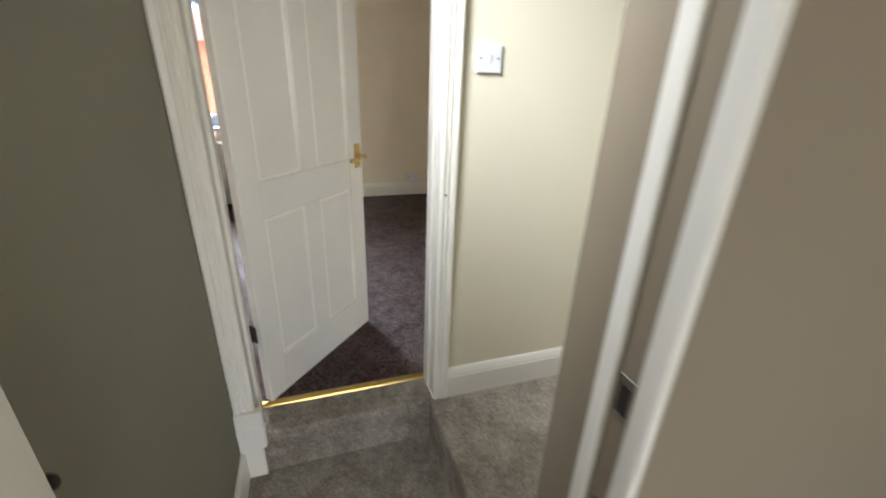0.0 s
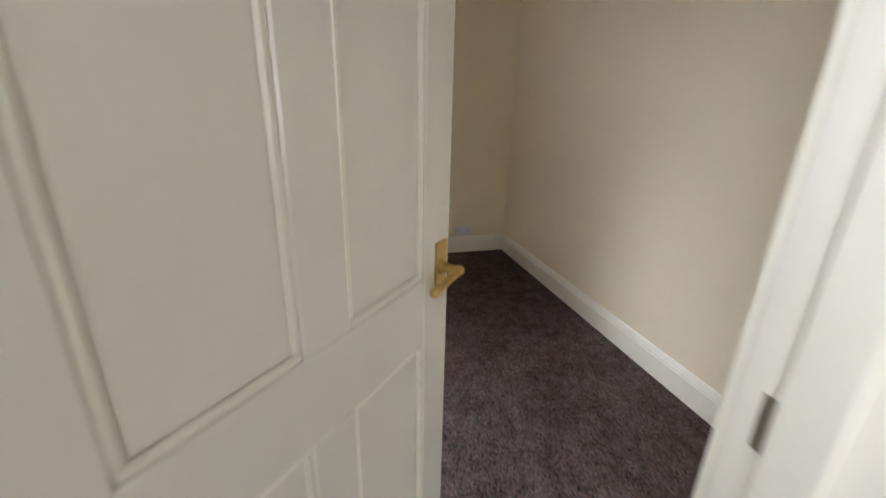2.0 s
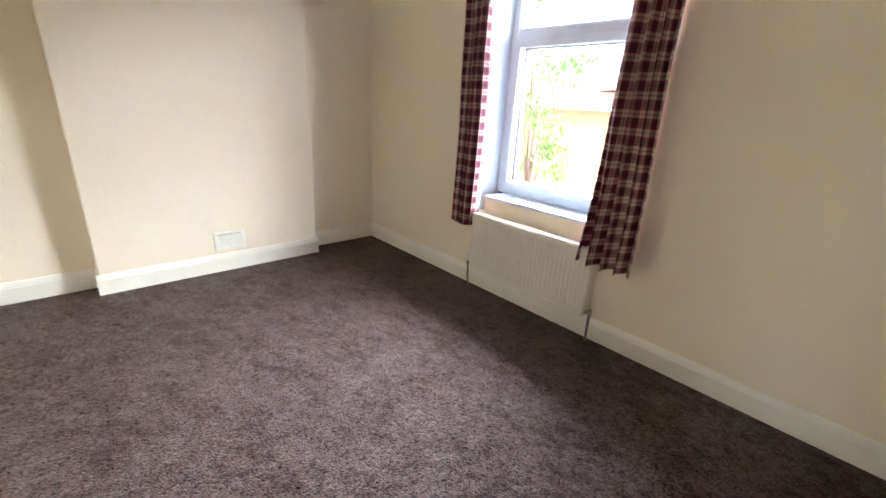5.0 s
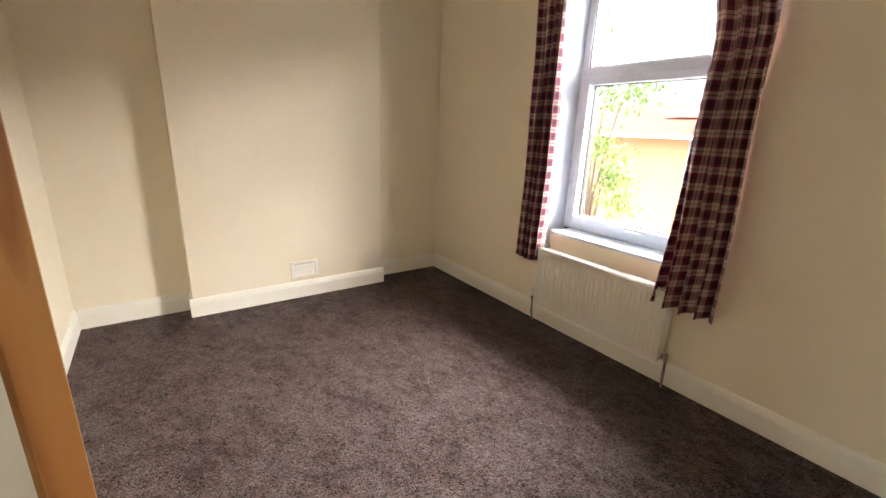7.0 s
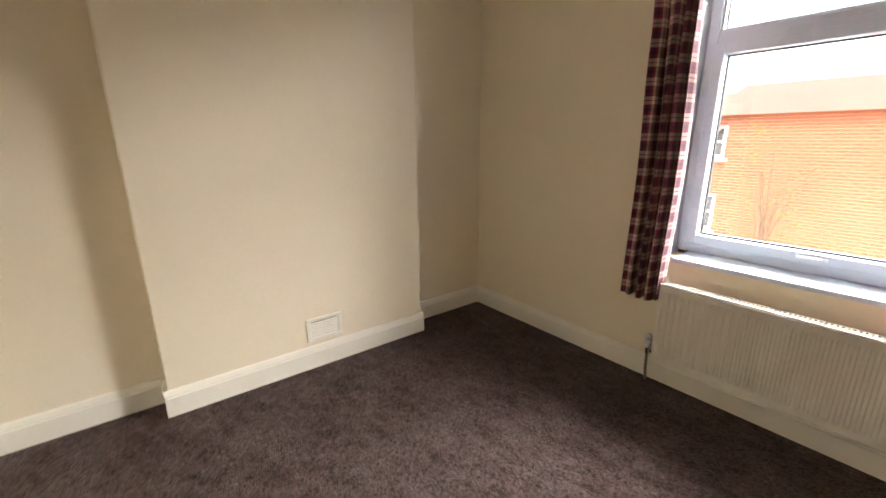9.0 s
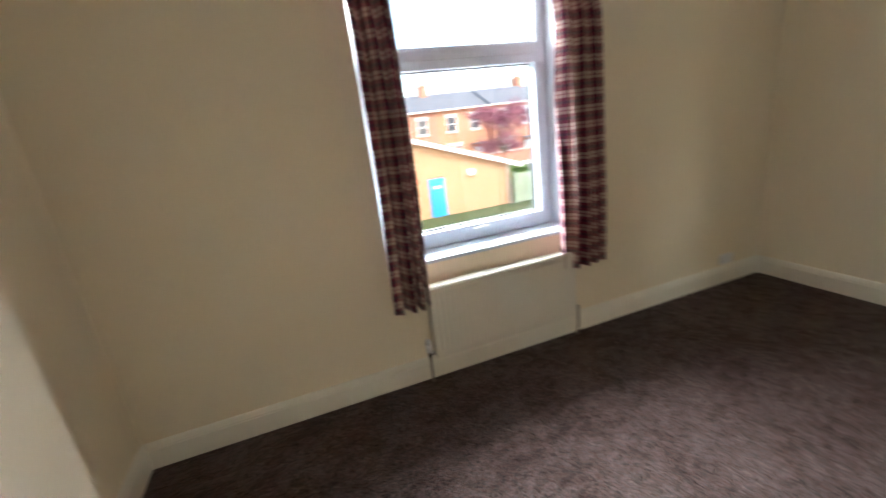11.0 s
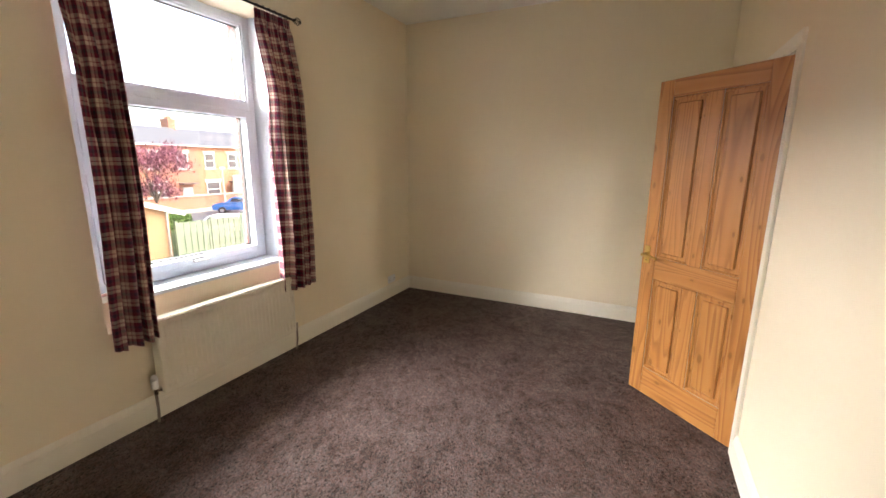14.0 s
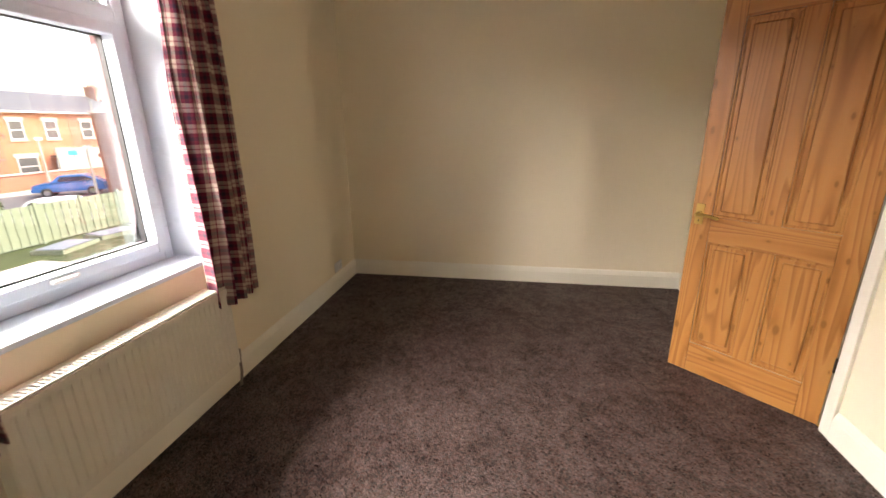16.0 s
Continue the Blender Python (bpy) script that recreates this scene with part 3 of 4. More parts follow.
lo_g = (FX0 + 0.098, FX1 - 0.098, FZ0 + 0.108, TZ0 - 0.047)
up_g = (FX0 + 0.066, FX1 - 0.066, TZ1 + 0.010, FZ1 - 0.064)
for x0, x1, z0, z1 in (lo_g, up_g):
    part("gasket", ring(x0 - 0.002, x1 + 0.002, z0 - 0.002, z1 + 0.002, 0.008, 0.322, 0.3475, 0.001), GASKET, win)
    pane = part("pane", box(B(), x0, x1, 0.333, 0.337, z0, z1), GLASS, win)
    pane.visible_shadow = False
bm = box(B(), -2.50, -2.38, FY0 - 0.024, FY0 - 0.014, FZ0 + 0.074, FZ0 + 0.092, 0.003)
box(bm, -2.50, -2.40, FY0 - 0.040, FY0 - 0.024, FZ0 + 0.076, FZ0 + 0.090, 0.005, 2)
part("handle", bm, PLASTIC, sash, "white espagnolette window handle")
part("outer_sill", box(B(), -3.02, -1.91, 0.35, 0.53, 0.735, 0.768, 0.004), STONE, win)

# ---- radiator ----
RX0, RX1, RZ0, RZ1, RY0, RY1 = -2.985, -1.955, 0.175, 0.632, -0.105, -0.035
rad = thing("radiator", "white enamelled steel panel radiator with top grille, below the window", "radiator")
bm = B()
n = 30
pitch = (RX1 - RX0 - 0.03) / n
cols = []
for i in range(n):
    x = RX0 + 0.015 + i * pitch
    cols += [(x, RY0), (x + pitch * 0.28, RY0), (x + pitch * 0.42, RY0 + 0.006), (x + pitch * 0.78, RY0 + 0.006), (x + pitch * 0.92, RY0)]
cols = [(RX0, RY0 + 0.012), (RX0 + 0.004, RY0 + 0.002), (RX0 + 0.012, RY0)] + cols + [(RX1 - 0.012, RY0), (RX1 - 0.004, RY0 + 0.002), (RX1, RY0 + 0.012)]
prev = None
for x, y in cols:
    flat = RY0 if y > RY0 + 0.005 and RX0 + 0.01 < x < RX1 - 0.01 else y
    col = [bm.verts.new(p) for p in ((x, RY0 + 0.02, RZ0), (x, flat, RZ0 + 0.004), (x, flat, RZ0 + 0.032), (x, y, RZ0 + 0.05), (x, y, RZ1 - 0.052), (x, flat, RZ1 - 0.034), (x, flat, RZ1 - 0.008), (x, RY0 + 0.02, RZ1 - 0.004))]
    if prev:
        for a in range(7):
            bm.faces.new((prev[a], prev[a + 1], col[a + 1], col[a]))
    prev = col
part("front_panel", bm, RADWHITE, rad)
part("back_panel", box(B(), RX0 + 0.004, RX1 - 0.004, RY1 - 0.014, RY1, RZ0 + 0.004, RZ1 - 0.006, 0.003), RADWHITE, rad)
for x0 in (RX0, RX1 - 0.0025):
    part("side_cover", box(B(), x0, x0 + 0.0025, RY0 + 0.012, RY1 + 0.002, RZ0 + 0.01, RZ1 + 0.002, 0.0008), RADWHITE, rad)
bm = B()
box(bm, RX0, RX1, RY0 + 0.004, RY0 + 0.014, RZ1 - 0.004, RZ1 + 0.004, 0.002)
box(bm, RX0, RX1, RY1 - 0.008, RY1 + 0.002, RZ1 - 0.004, RZ1 + 0.004, 0.002)
k = 56
for i in range(k):
    x = RX0 + 0.012 + i * (RX1 - RX0 - 0.024) / k
    box(bm, x, x + 0.0085, RY0 + 0.013, RY1 - 0.006, RZ1 - 0.002, RZ1 + 0.003)
part("top_grille", bm, RADWHITE, rad, "slotted top grille")
part("fins", box(B(), RX0 + 0.03, RX1 - 0.03, RY0 + 0.026, RY1 - 0.018, RZ0 + 0.03, RZ1 - 0.04), DARKSTEEL, rad)
for x in (RX0 + 0.15, RX1 - 0.15):
    part("bracket", box(B(), x, x + 0.03, RY1, 0.0, RZ0 + 0.05, RZ1 - 0.05), RADWHITE, rad)
bm = cyl(B(), (RX0 - 0.035, -0.07, RZ0 + 0.03), (RX0 + 0.01, -0.07, RZ0 + 0.03), 0.010)
cyl(bm, (RX0 - 0.033, -0.07, RZ0 + 0.01), (RX0 - 0.033, -0.07, RZ0 + 0.048), 0.013)
cyl(bm, (RX0 - 0.012, -0.07, RZ0 + 0.03), (RX0 - 0.002, -0.07, RZ0 + 0.03), 0.016, 0.016, 6)
valve = part("valve_body", bm, CHROME, rad, "chrome radiator valve")
bm = cyl(B(), (RX0 - 0.033, -0.07, RZ0 + 0.046), (RX0 - 0.033, -0.07, RZ0 + 0.10), 0.018, 0.021, 18)
cyl(bm, (RX0 - 0.033, -0.07, RZ0 + 0.10), (RX0 - 0.033, -0.07, RZ0 + 0.125), 0.021, 0.015, 18)
ball(bm, (RX0 - 0.033, -0.07, RZ0 + 0.124), 0.0148, 1, 1, 0.5)
part("thermostat_head", bm, PLASTIC, valve, "white thermostatic valve head", smooth=True)
part("supply_pipe", tube(B(), [(RX0 - 0.033, -0.07, RZ0 + 0.012), (RX0 - 0.033, -0.07, 0.09), (RX0 - 0.030, -0.055, -0.004)], 0.0078, 10), COPPER, rad, "dull painted copper pipe")
bm = cyl(B(), (RX1 - 0.01, -0.07, RZ0 + 0.03), (RX1 + 0.034, -0.07, RZ0 + 0.03), 0.010)
cyl(bm, (RX1 + 0.033, -0.07, RZ0 + 0.01), (RX1 + 0.033, -0.07, RZ0 + 0.055), 0.012)
cyl(bm, (RX1 + 0.004, -0.07, RZ0 + 0.03), (RX1 + 0.014, -0.07, RZ0 + 0.03), 0.016, 0.016, 6)
part("lockshield_valve", bm, STEEL, rad, "dull metal lockshield valve")
part("return_pipe", tube(B(), [(RX1 + 0.033, -0.07, RZ0 + 0.012), (RX1 + 0.033, -0.07, 0.09), (RX1 + 0.030, -0.055, -0.004)], 0.0078, 10), COPPER, rad, "dull painted copper pipe")

# ---- curtains and pole ----
pole = thing("curtain_pole", "black iron curtain pole with cage finials above the window", "curtain pole")
PZ, PY = 2.535, -0.09
part("rod", cyl(B(), (-3.36, PY, PZ), (-1.77, PY, PZ), 0.008, 0.008, 14), IRON, pole)
for x0, d in ((-1.77, 1), (-3.36, -1)):
    bm = cyl(B(), (x0, PY, PZ), (x0 + d * 0.012, PY, PZ), 0.012)
    for i in range(6):
        a = i * math.pi / 3
        pts = []
        for s in range(7):
            u = s / 6
            r = 0.024 * math.sin(math.pi * u) + 0.002
            tw = a + 1.2 * u
            pts.append((x0 + d * (0.01 + 0.06 * u), PY + r * math.cos(tw), PZ + r * math.sin(tw)))
        tube(bm, pts, 0.0026, 6)
    ball(bm, (x0 + d * 0.072, PY, PZ), 0.006)
    part("finial", bm, IRON, pole, "twisted cage finial")
for x in (-3.30, -1.83):
    bm = tube(B(), [(x, 0.0, PZ - 0.01), (x, PY + 0.012, PZ - 0.012), (x, PY, PZ - 0.01)], 0.006)
    cyl(bm, (x, 0.0, PZ - 0.01), (x, -0.005, PZ - 0.01), 0.02)
    part("bracket", bm, IRON, pole)


def curtain(name, label, top, middle, bottom, seed, folds, z0, z1):
    """A gathered curtain: top and bottom give its two edges; the folds deepen downwards."""
    rng = random.Random(seed)
    cu = thing(name, label, "curtain", group="curtains at the window")
    bm = B()
    uv = bm.loops.layers.uv.new("UVMap")
    nu, nv = 120, 44
    ph = [rng.uniform(0, 6.28) for _ in range(4)]
    grid = []
    for j in range(nv + 1):
        v = j / nv
        z = z1 + (z0 - z1) * v
        k = min(1, v / 0.3)
        k, e = k * k * (3 - 2 * k), max(0, (v - 0.3) / 0.7)
        xa, xb = (top[q] + (middle[q] - top[q]) * k + (bottom[q] - middle[q]) * e for q in (0, 1))
        row, run, last = [], 0.0, None
        for i in range(nu + 1):
            u = i / nu
            w = u + 0.035 * math.sin(5.0 * u + ph[0] + 1.5 * v)
            amp = 0.016 + 0.031 * min(1, v * 2.2)
            d = amp * math.sin(2 * math.pi * folds * w + ph[1] + 0.5 * math.sin(3 * v + ph[2])) + 0.35 * amp * math.sin(2 * math.pi * folds * 2.3 * w + ph[3])
            if v < 0.035:
                d = 0.008 * math.sin(2 * math.pi * folds * 4 * u)
            x = xa + (xb - xa) * u + 0.006 * math.sin(9 * v + ph[2]) + 0.25 * d * math.cos(2 * math.pi * folds * w)
            p = Vector((x, PY + d, z + (0.008 * math.sin(2 * math.pi * folds * w + 1) if j == nv else 0)))
            if last is not None:
                run += (p - last).length
            last = p
            row.append((bm.verts.new(p), run))
        grid.append(row)
    for j in range(nv):
        for i in range(nu):
            q = [(j, i), (j, i + 1), (j + 1, i + 1), (j + 1, i)]
            f = bm.faces.new([grid[a][b][0] for a, b in q])
            f.smooth = True
            for loop, (a, b) in zip(f.loops, q):
                loop[uv].uv = (grid[nv // 2][b][1] * 1.0, (z1 - z0) * (1 - a / nv))
    cloth = part("cloth", bm, PLAID, cu)
    mod = cloth.modifiers.new("thickness", "SOLIDIFY")
    mod.thickness = 0.0025
    for i in range(6):
        x = top[0] + (top[1] - top[0]) * (i + 0.5) / 6
        bm = B()
        pts = [(x, PY + 0.016 * math.cos(a * math.pi / 5), PZ - 0.004 + 0.016 * math.sin(a * math.pi / 5)) for a in range(11)]
        tube(bm, pts, 0.0022, 6)
        part("ring", bm, IRON, cu, "black curtain ring")
    return cu


curtain("curtain", "maroon and cream plaid curtain hanging narrow at the window's edge", (-3.21, -2.985), (-3.165, -2.962), (-3.185, -2.972), 3, 3.0, 0.530, 2.515)
curtain("curtain", "maroon and cream plaid curtain, gathered and drawn back", (-2.12, -1.815), (-2.02, -1.74), (-2.045, -1.715), 8, 3.6, 0.535, 2.515)


# ---- small fittings ----
def socket_plate(name, label, m, w, h, gang, switch=False, group=""):
    """A wall plate that faces -y in its own space, its back at y = 0."""
    ob = thing(name, label, "light switch" if switch else "wall socket", m, group)
    part("plate", box(B(), -w / 2, w / 2, -0.009, 0, -h / 2, h / 2, 0.003, 2), PLASTIC, ob)
    for i in range(gang):
        x = (i - (gang - 1) / 2) * 0.066
        if switch:
            r = box(B(), x - 0.006, x + 0.006, -0.0125, -0.008, -0.012, 0.012, 0.0015)
            part("rocker", r, PLASTIC, ob)
        else:
            bm = box(B(), x - 0.002, x + 0.002, -0.0096, -0.0088, 0.002, 0.011)
            box(bm, x - 0.014, x - 0.007, -0.0096, -0.0088, -0.016, -0.012)
            box(bm, x + 0.007, x + 0.014, -0.0096, -0.0088, -0.016, -0.012)
            part("pin_slots", bm, SHADOWGAP, ob)
            part("rocker", box(B(), x + 0.012, x + 0.022, -0.0125, -0.0085, 0.016, 0.030, 0.0012), PLASTIC, ob)
    for x in (-w / 2 + 0.013, w / 2 - 0.013):
        part("screw", cyl(B(), (x, -0.0088, 0), (x, -0.0098, 0), 0.0033), DARKSTEEL, ob)
    return ob


socket_plate("wall_socket", "white double wall socket above the skirting", pose(-0.395, 0, 0.205), 0.146, 0.086, 2)
socket_plate("wall_socket", "white double wall socket low beside the alcove", pose(-3.88, S, 0.215, 0, 0, 180), 0.146, 0.086, 2)
socket_plate("light_switch", "white single light switch beside the doorway", pose(-0.952, S - 0.17, 1.373), 0.086, 0.086, 1, True)
socket_plate("telephone_socket", "small white socket above the landing skirting", pose(-0.335, S - 0.17, 0.196), 0.075, 0.08, 1)

vent = thing("wall_vent", "white plastic louvred vent on the chimney breast", "wall vent", pose(CBX, -1.497, 0.255))
bm = B()
for q in ((-0.117, 0.117, 0.055, 0.078), (-0.117, 0.117, -0.078, -0.055), (-0.117, -0.088, -0.055, 0.055), (0.088, 0.117, -0.055, 0.055)):
    box(bm, 0, 0.012, q[0], q[1], q[2], q[3], 0.003)
part("frame", bm, CREAM_GLOSS, vent)
part("backing", box(B(), 0.0005, 0.003, -0.09, 0.09, -0.056, 0.056), VENTGREY, vent)
for i in range(7):
    z = -0.047 + i * 0.0155
    bm = box(B(), -0.001, 0.011, -0.089, 0.089, -0.0022, 0.0022)
    bmesh.ops.transform(bm, matrix=pose(0.004, 0, z, 0, 38, 0), verts=bm.verts)
    part("slat", bm, CREAM_GLOSS, vent)

# ---- landing ----
LY = S - 0.17
LB = -4.142
LW, LE = -1.89, -0.225
LZ = -0.20
solid("landing_floor", box(B(), LW, 0.6, -7.1, LY - 0.012, -0.4, LZ), GREYCARPET, "worn beige carpet on the lower landing", "carpet")
bm = box(B(), -1.122, LE, LB - 0.18, LY, LZ, 0, 0.018, 3)
solid("landing_platform", bm, GREYCARPET, "beige carpeted upper landing step", "landing")
bm = box(B(), LW, -1.10, LY - 0.014, S - 0.03, LZ - 0.01, -0.0015, 0.016, 3)
solid("door_step", bm, GREYCARPET, "beige carpeted riser below the bedroom doorway", "step")
# high opening cut only for the added landing lamp
solid("landing_wall_west", wall_bm("y", -7.1, LY, LW - 0.1, LW, -0.4, H, [(-4.12, -3.62, 1.7, 2.5)]), SHADEDWALL, "landing wall, darkened to olive for its shade", "wall")
solid("landing_wall_east", wall_bm("y", LB, LY, LE, LE + 0.1, -0.4, H), SHADEDWALL, "cream landing wall, darkened in its colour for shade", "wall")
solid("landing_wall_south", wall_bm("x", LW, 0.6, LB - 0.18, LB, -0.4, H, [(LW, -1.151, -0.4, 2.05)]), DIMBEIGE, "painted wall with the back room's doorway, dimmed in its colour", "wall")
solid("landing_ceiling", box(B(), LW - 0.1, 0.6, -7.1, LY, H, H + 0.15), CEILING, "plain white landing ceiling", "ceiling")
# unseen back room walls; the opening is cut for the added lamp
solid("back_wall_east", wall_bm("y", -7.1, LB - 0.18, 0.6, 0.7, -0.4, H), CREAM, "plain back room wall", "wall")
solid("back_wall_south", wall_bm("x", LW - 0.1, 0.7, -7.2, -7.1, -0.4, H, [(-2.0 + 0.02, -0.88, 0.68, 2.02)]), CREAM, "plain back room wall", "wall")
baseboard((DX1 + 0.055, LY, 0), (LE, LY, 0), (0, -1, 0))
baseboard((LE, LY - 0.0195, 0), (LE, LB, 0), (-1, 0, 0))
bm = box(B(), LW, LW + 0.02, -3.96, LY - 0.02, LZ, LZ + 0.14, 0.005)
box(bm, LW + 0.0005, LW + 0.085, LY - 0.034, LY - 0.012, LZ, LZ + 0.155, 0.005)
solid("landing_skirting", bm, CREAM_GLOSS, "painted skirting stepping down to the lower landing", "skirting board")

back = thing("back_door_frame", "painted door lining with a rebated stop", "door frame", kind="structure")
# this jamb is dimmed in its colour as well
part("jamb", box(B(), -1.173, -1.149, LB - 0.185, LB + 0.004, LZ, 2.05, 0.003), DIMBEIGE, back)
part("stop", box(B(), -1.184, -1.171, LB - 0.118, LB - 0.089, LZ, 2.05, 0.005, 2), GLOSS, back)
part("rebate_strip", box(B(), -1.187, -1.171, LB - 0.194, LB - 0.159, LZ, 2.05, 0.008, 2), GLOSS, back)
bm = box(B(), -1.1755, -1.172, LB - 0.150, LB - 0.122, 0.905, 0.975, 0.001)
part("strike_plate", bm, STEEL, back, "worn steel strike plate")
part("strike_recess", box(B(), -1.1762, -1.1750, LB - 0.147, LB - 0.127, 0.918, 0.962), SHADOWGAP, back)
for z in (0.715, 0.745):
    part("screw", cyl(B(), (-1.1765, LB - 0.137, z), (-1.1725, LB - 0.137, z), 0.006), DARKSTEEL, back, "dark screw head")
part("head", box(B(), LW, -1.149, LB - 0.185, LB + 0.004, 2.05, 2.08, 0.003), CREAM, back)

bdoor = thing("door_2", "white painted door standing open with a dark knob", "door", kind="structure")
part("leaf", box(B(), -1.886, -1.846, -4.84, -4.16, LZ + 0.01, 1.85, 0.003), GLOSS, bdoor)
bm = cyl(B(), (-1.866, -4.161, 0.86), (-1.866, -4.145, 0.86), 0.006)
ball(bm, (-1.866, -4.137, 0.86), 0.013, 1, 0.75, 1)
part("knob", bm, DARKSTEEL, bdoor, "dark round door knob", smooth=True)

# ---- outside ----
G = -3.0
solid("ground", box(B(), -900, 900, 0.42, 1500, G - 0.3, G), GRASS, "rough mown grass out to the horizon", "ground")
solid("road", box(B(), -80, 120, 27.5, 33.5, G - 0.05, G + 0.02), ASPHALT, "grey asphalt street", "road")
# hidden below the sill; added as a reflector for the ceiling and walls
solid("yard", box(B(), -14, 7.5, 0.5, 15.0, G - 0.05, G + 0.015), PAVING, "pale paving unseen below the window, added to bounce light in", "pavement")
solid("pavement", box(B(), -80, 120, 33.5, 35.0, G - 0.05, G + 0.14, 0.02), PAVING, "grey paved footway with a kerb", "pavement")


def house_window(parent, x, y, z, w, h, lintel=True):
    """A sash window on a wall that faces -y."""
    wi = part("window", box(B(), x - w / 2, x + w / 2, y - 0.02, y + 0.04, z, z + h), PANEGREY, parent, "dark glazed sash window")
    bm = B()
    for q in ((x - w / 2, x - w / 2 + 0.08, z, z + h), (x + w / 2 - 0.08, x + w / 2, z, z + h), (x - w / 2 + 0.08, x + w / 2 - 0.08, z, z + 0.08), (x - w / 2 + 0.08, x + w / 2 - 0.08, z + h - 0.08, z + h), (x - w / 2 + 0.08, x + w / 2 - 0.08, z + h / 2 - 0.04, z + h / 2 + 0.04)):
        box(bm, q[0], q[1], y - 0.06, y - 0.02, q[2], q[3])
    part("frame", bm, WHITEPAINT, wi)
    bm = box(B(), x - w / 2 - 0.1, x + w / 2 + 0.1, y - 0.1, y, z - 0.14, z - 0.02)
    part("sill", bm, STONE, wi)
    if lintel:
        part("lintel", box(B(), x - w / 2 - 0.14, x + w / 2 + 0.14, y - 0.07, y, z + h, z + h + 0.26), STONE, wi)


def terrace_house(x0, x1, y, brick, eave, ridge, chimney):
    ho = thing("terraced_house", "red brick terraced house with slate roof and white sash windows", "house", group="terrace across the street")
    d = 7.0
    part("wall", box(B(), x0, x1, y, y + d, G, eave), brick, ho)
    bm = B()
    v = [bm.verts.new(p) for p in ((x0, y - 0.3, eave - 0.06), (x1, y - 0.3, eave - 0.06), (x1, y + d / 2, ridge), (x0, y + d / 2, ridge), (x0, y + d + 0.3, eave - 0.06), (x1, y + d + 0.3, eave - 0.06))]
    for q in ((0, 1, 2, 3), (3, 2, 5, 4), (0, 3, 4), (1, 5, 2), (0, 4, 5, 1)):
        bm.faces.new([v[i] for i in q])
    part("roof", bm, SLATE, ho)
    part("gutter", box(B(), x0, x1, y - 0.42, y - 0.3, eave - 0.16, eave - 0.04), WHITEPAINT, ho)
    if chimney:
        bm = box(B(), x0 - 0.35, x0 + 0.35, y + d / 2 - 0.6, y + d / 2 + 0.6, ridge - 0.5, ridge + 0.85)
        box(bm, x0 - 0.42, x0 + 0.42, y + d / 2 - 0.68, y + d / 2 + 0.68, ridge + 0.7, ridge + 0.85)
        ch = part("chimney", bm, REDBRICK, ho)
        for k in range(3):
            part("chimney_pot", cyl(B(), (x0, y + d / 2 - 0.4 + k * 0.4, ridge + 0.85), (x0, y + d / 2 - 0.4 + k * 0.4, ridge + 1.15), 0.11, 0.09, 10), ORANGEBRICK, ch)
    w = x1 - x0
    for fx in (0.27, 0.73):
        house_window(ho, x0 + w * fx, y, 0.85, 1.05, 1.45)
    house_window(ho, x0 + w * 0.3, y, -2.0, 1.5, 1.5)
    part("door", box(B(), x0 + w * 0.68, x0 + w * 0.68 + 0.95, y - 0.03, y + 0.05, G, G + 2.1), WHITEPAINT, ho, "white painted front door")
    bm = box(B(), x0 + w * 0.62, x0 + w * 0.62 + 1.5, y - 0.8, y, G + 2.4, G + 2.5)
    part("porch_canopy", bm, SLATE, ho)
    return ho


for i in range(9):
    terrace_house(-6 + i * 5.6, -0.42 + i * 5.6, 37.0 - (0.5 if i % 3 == 1 else 0), (REDBRICK, ORANGEBRICK)[i % 2], 3.05, 4.75, i % 2 == 1)

# buff gable-ended hall
hall = thing("brick_hall", "low buff brick hall with blue doors and a gabled red roof", "building")
GY, AX, AZ, EX, EZ = 17.7, 0.0, 1.78, 8.0, -0.84


def gable(bm, x0, x1, y0, y1, z0, ze, ax, az):
    a = [bm.verts.new(p) for p in ((x0, y0, z0), (x1, y0, z0), (x1, y0, ze), (ax, y0, az), (x0, y0, ze))]
    b = [bm.verts.new((v.co.x, y1, v.co.z)) for v in a]
    bm.faces.new(a), bm.faces.new(b)
    for i in range(5):
        j = (i + 1) % 5
        bm.faces.new((a[i], a[j], b[j], b[i]))
    return bm


part("wall", gable(B(), -EX, EX - 0.42, GY, GY + 8.5, G, EZ, AX, AZ), BUFFBRICK, hall)


def slope(x0, z0, x1, z1, y0, y1, t):
    bm = B()
    a = [bm.verts.new(p) for p in ((x0, y0, z0), (x1, y0, z1), (x1, y0, z1 + t), (x0, y0, z0 + t))]
    b = [bm.verts.new((v.co.x, y1, v.co.z)) for v in a]
    bm.faces.new(a), bm.faces.new(b)
    for i in range(4):
        j = (i + 1) % 4
        bm.faces.new((a[i], a[j], b[j], b[i]))
    return bm


for s in (1, -1):
    part("roof", slope(AX, AZ + 0.02, s * (EX + 0.2), EZ - 0.06, GY - 0.25, GY + 8.7, 0.12), REDTILE, hall)
    part("bargeboard", slope(AX, AZ - 0.16, s * (EX + 0.2), EZ - 0.24, GY - 0.29, GY - 0.26, 0.22), WHITEPAINT, hall, "white painted bargeboard")
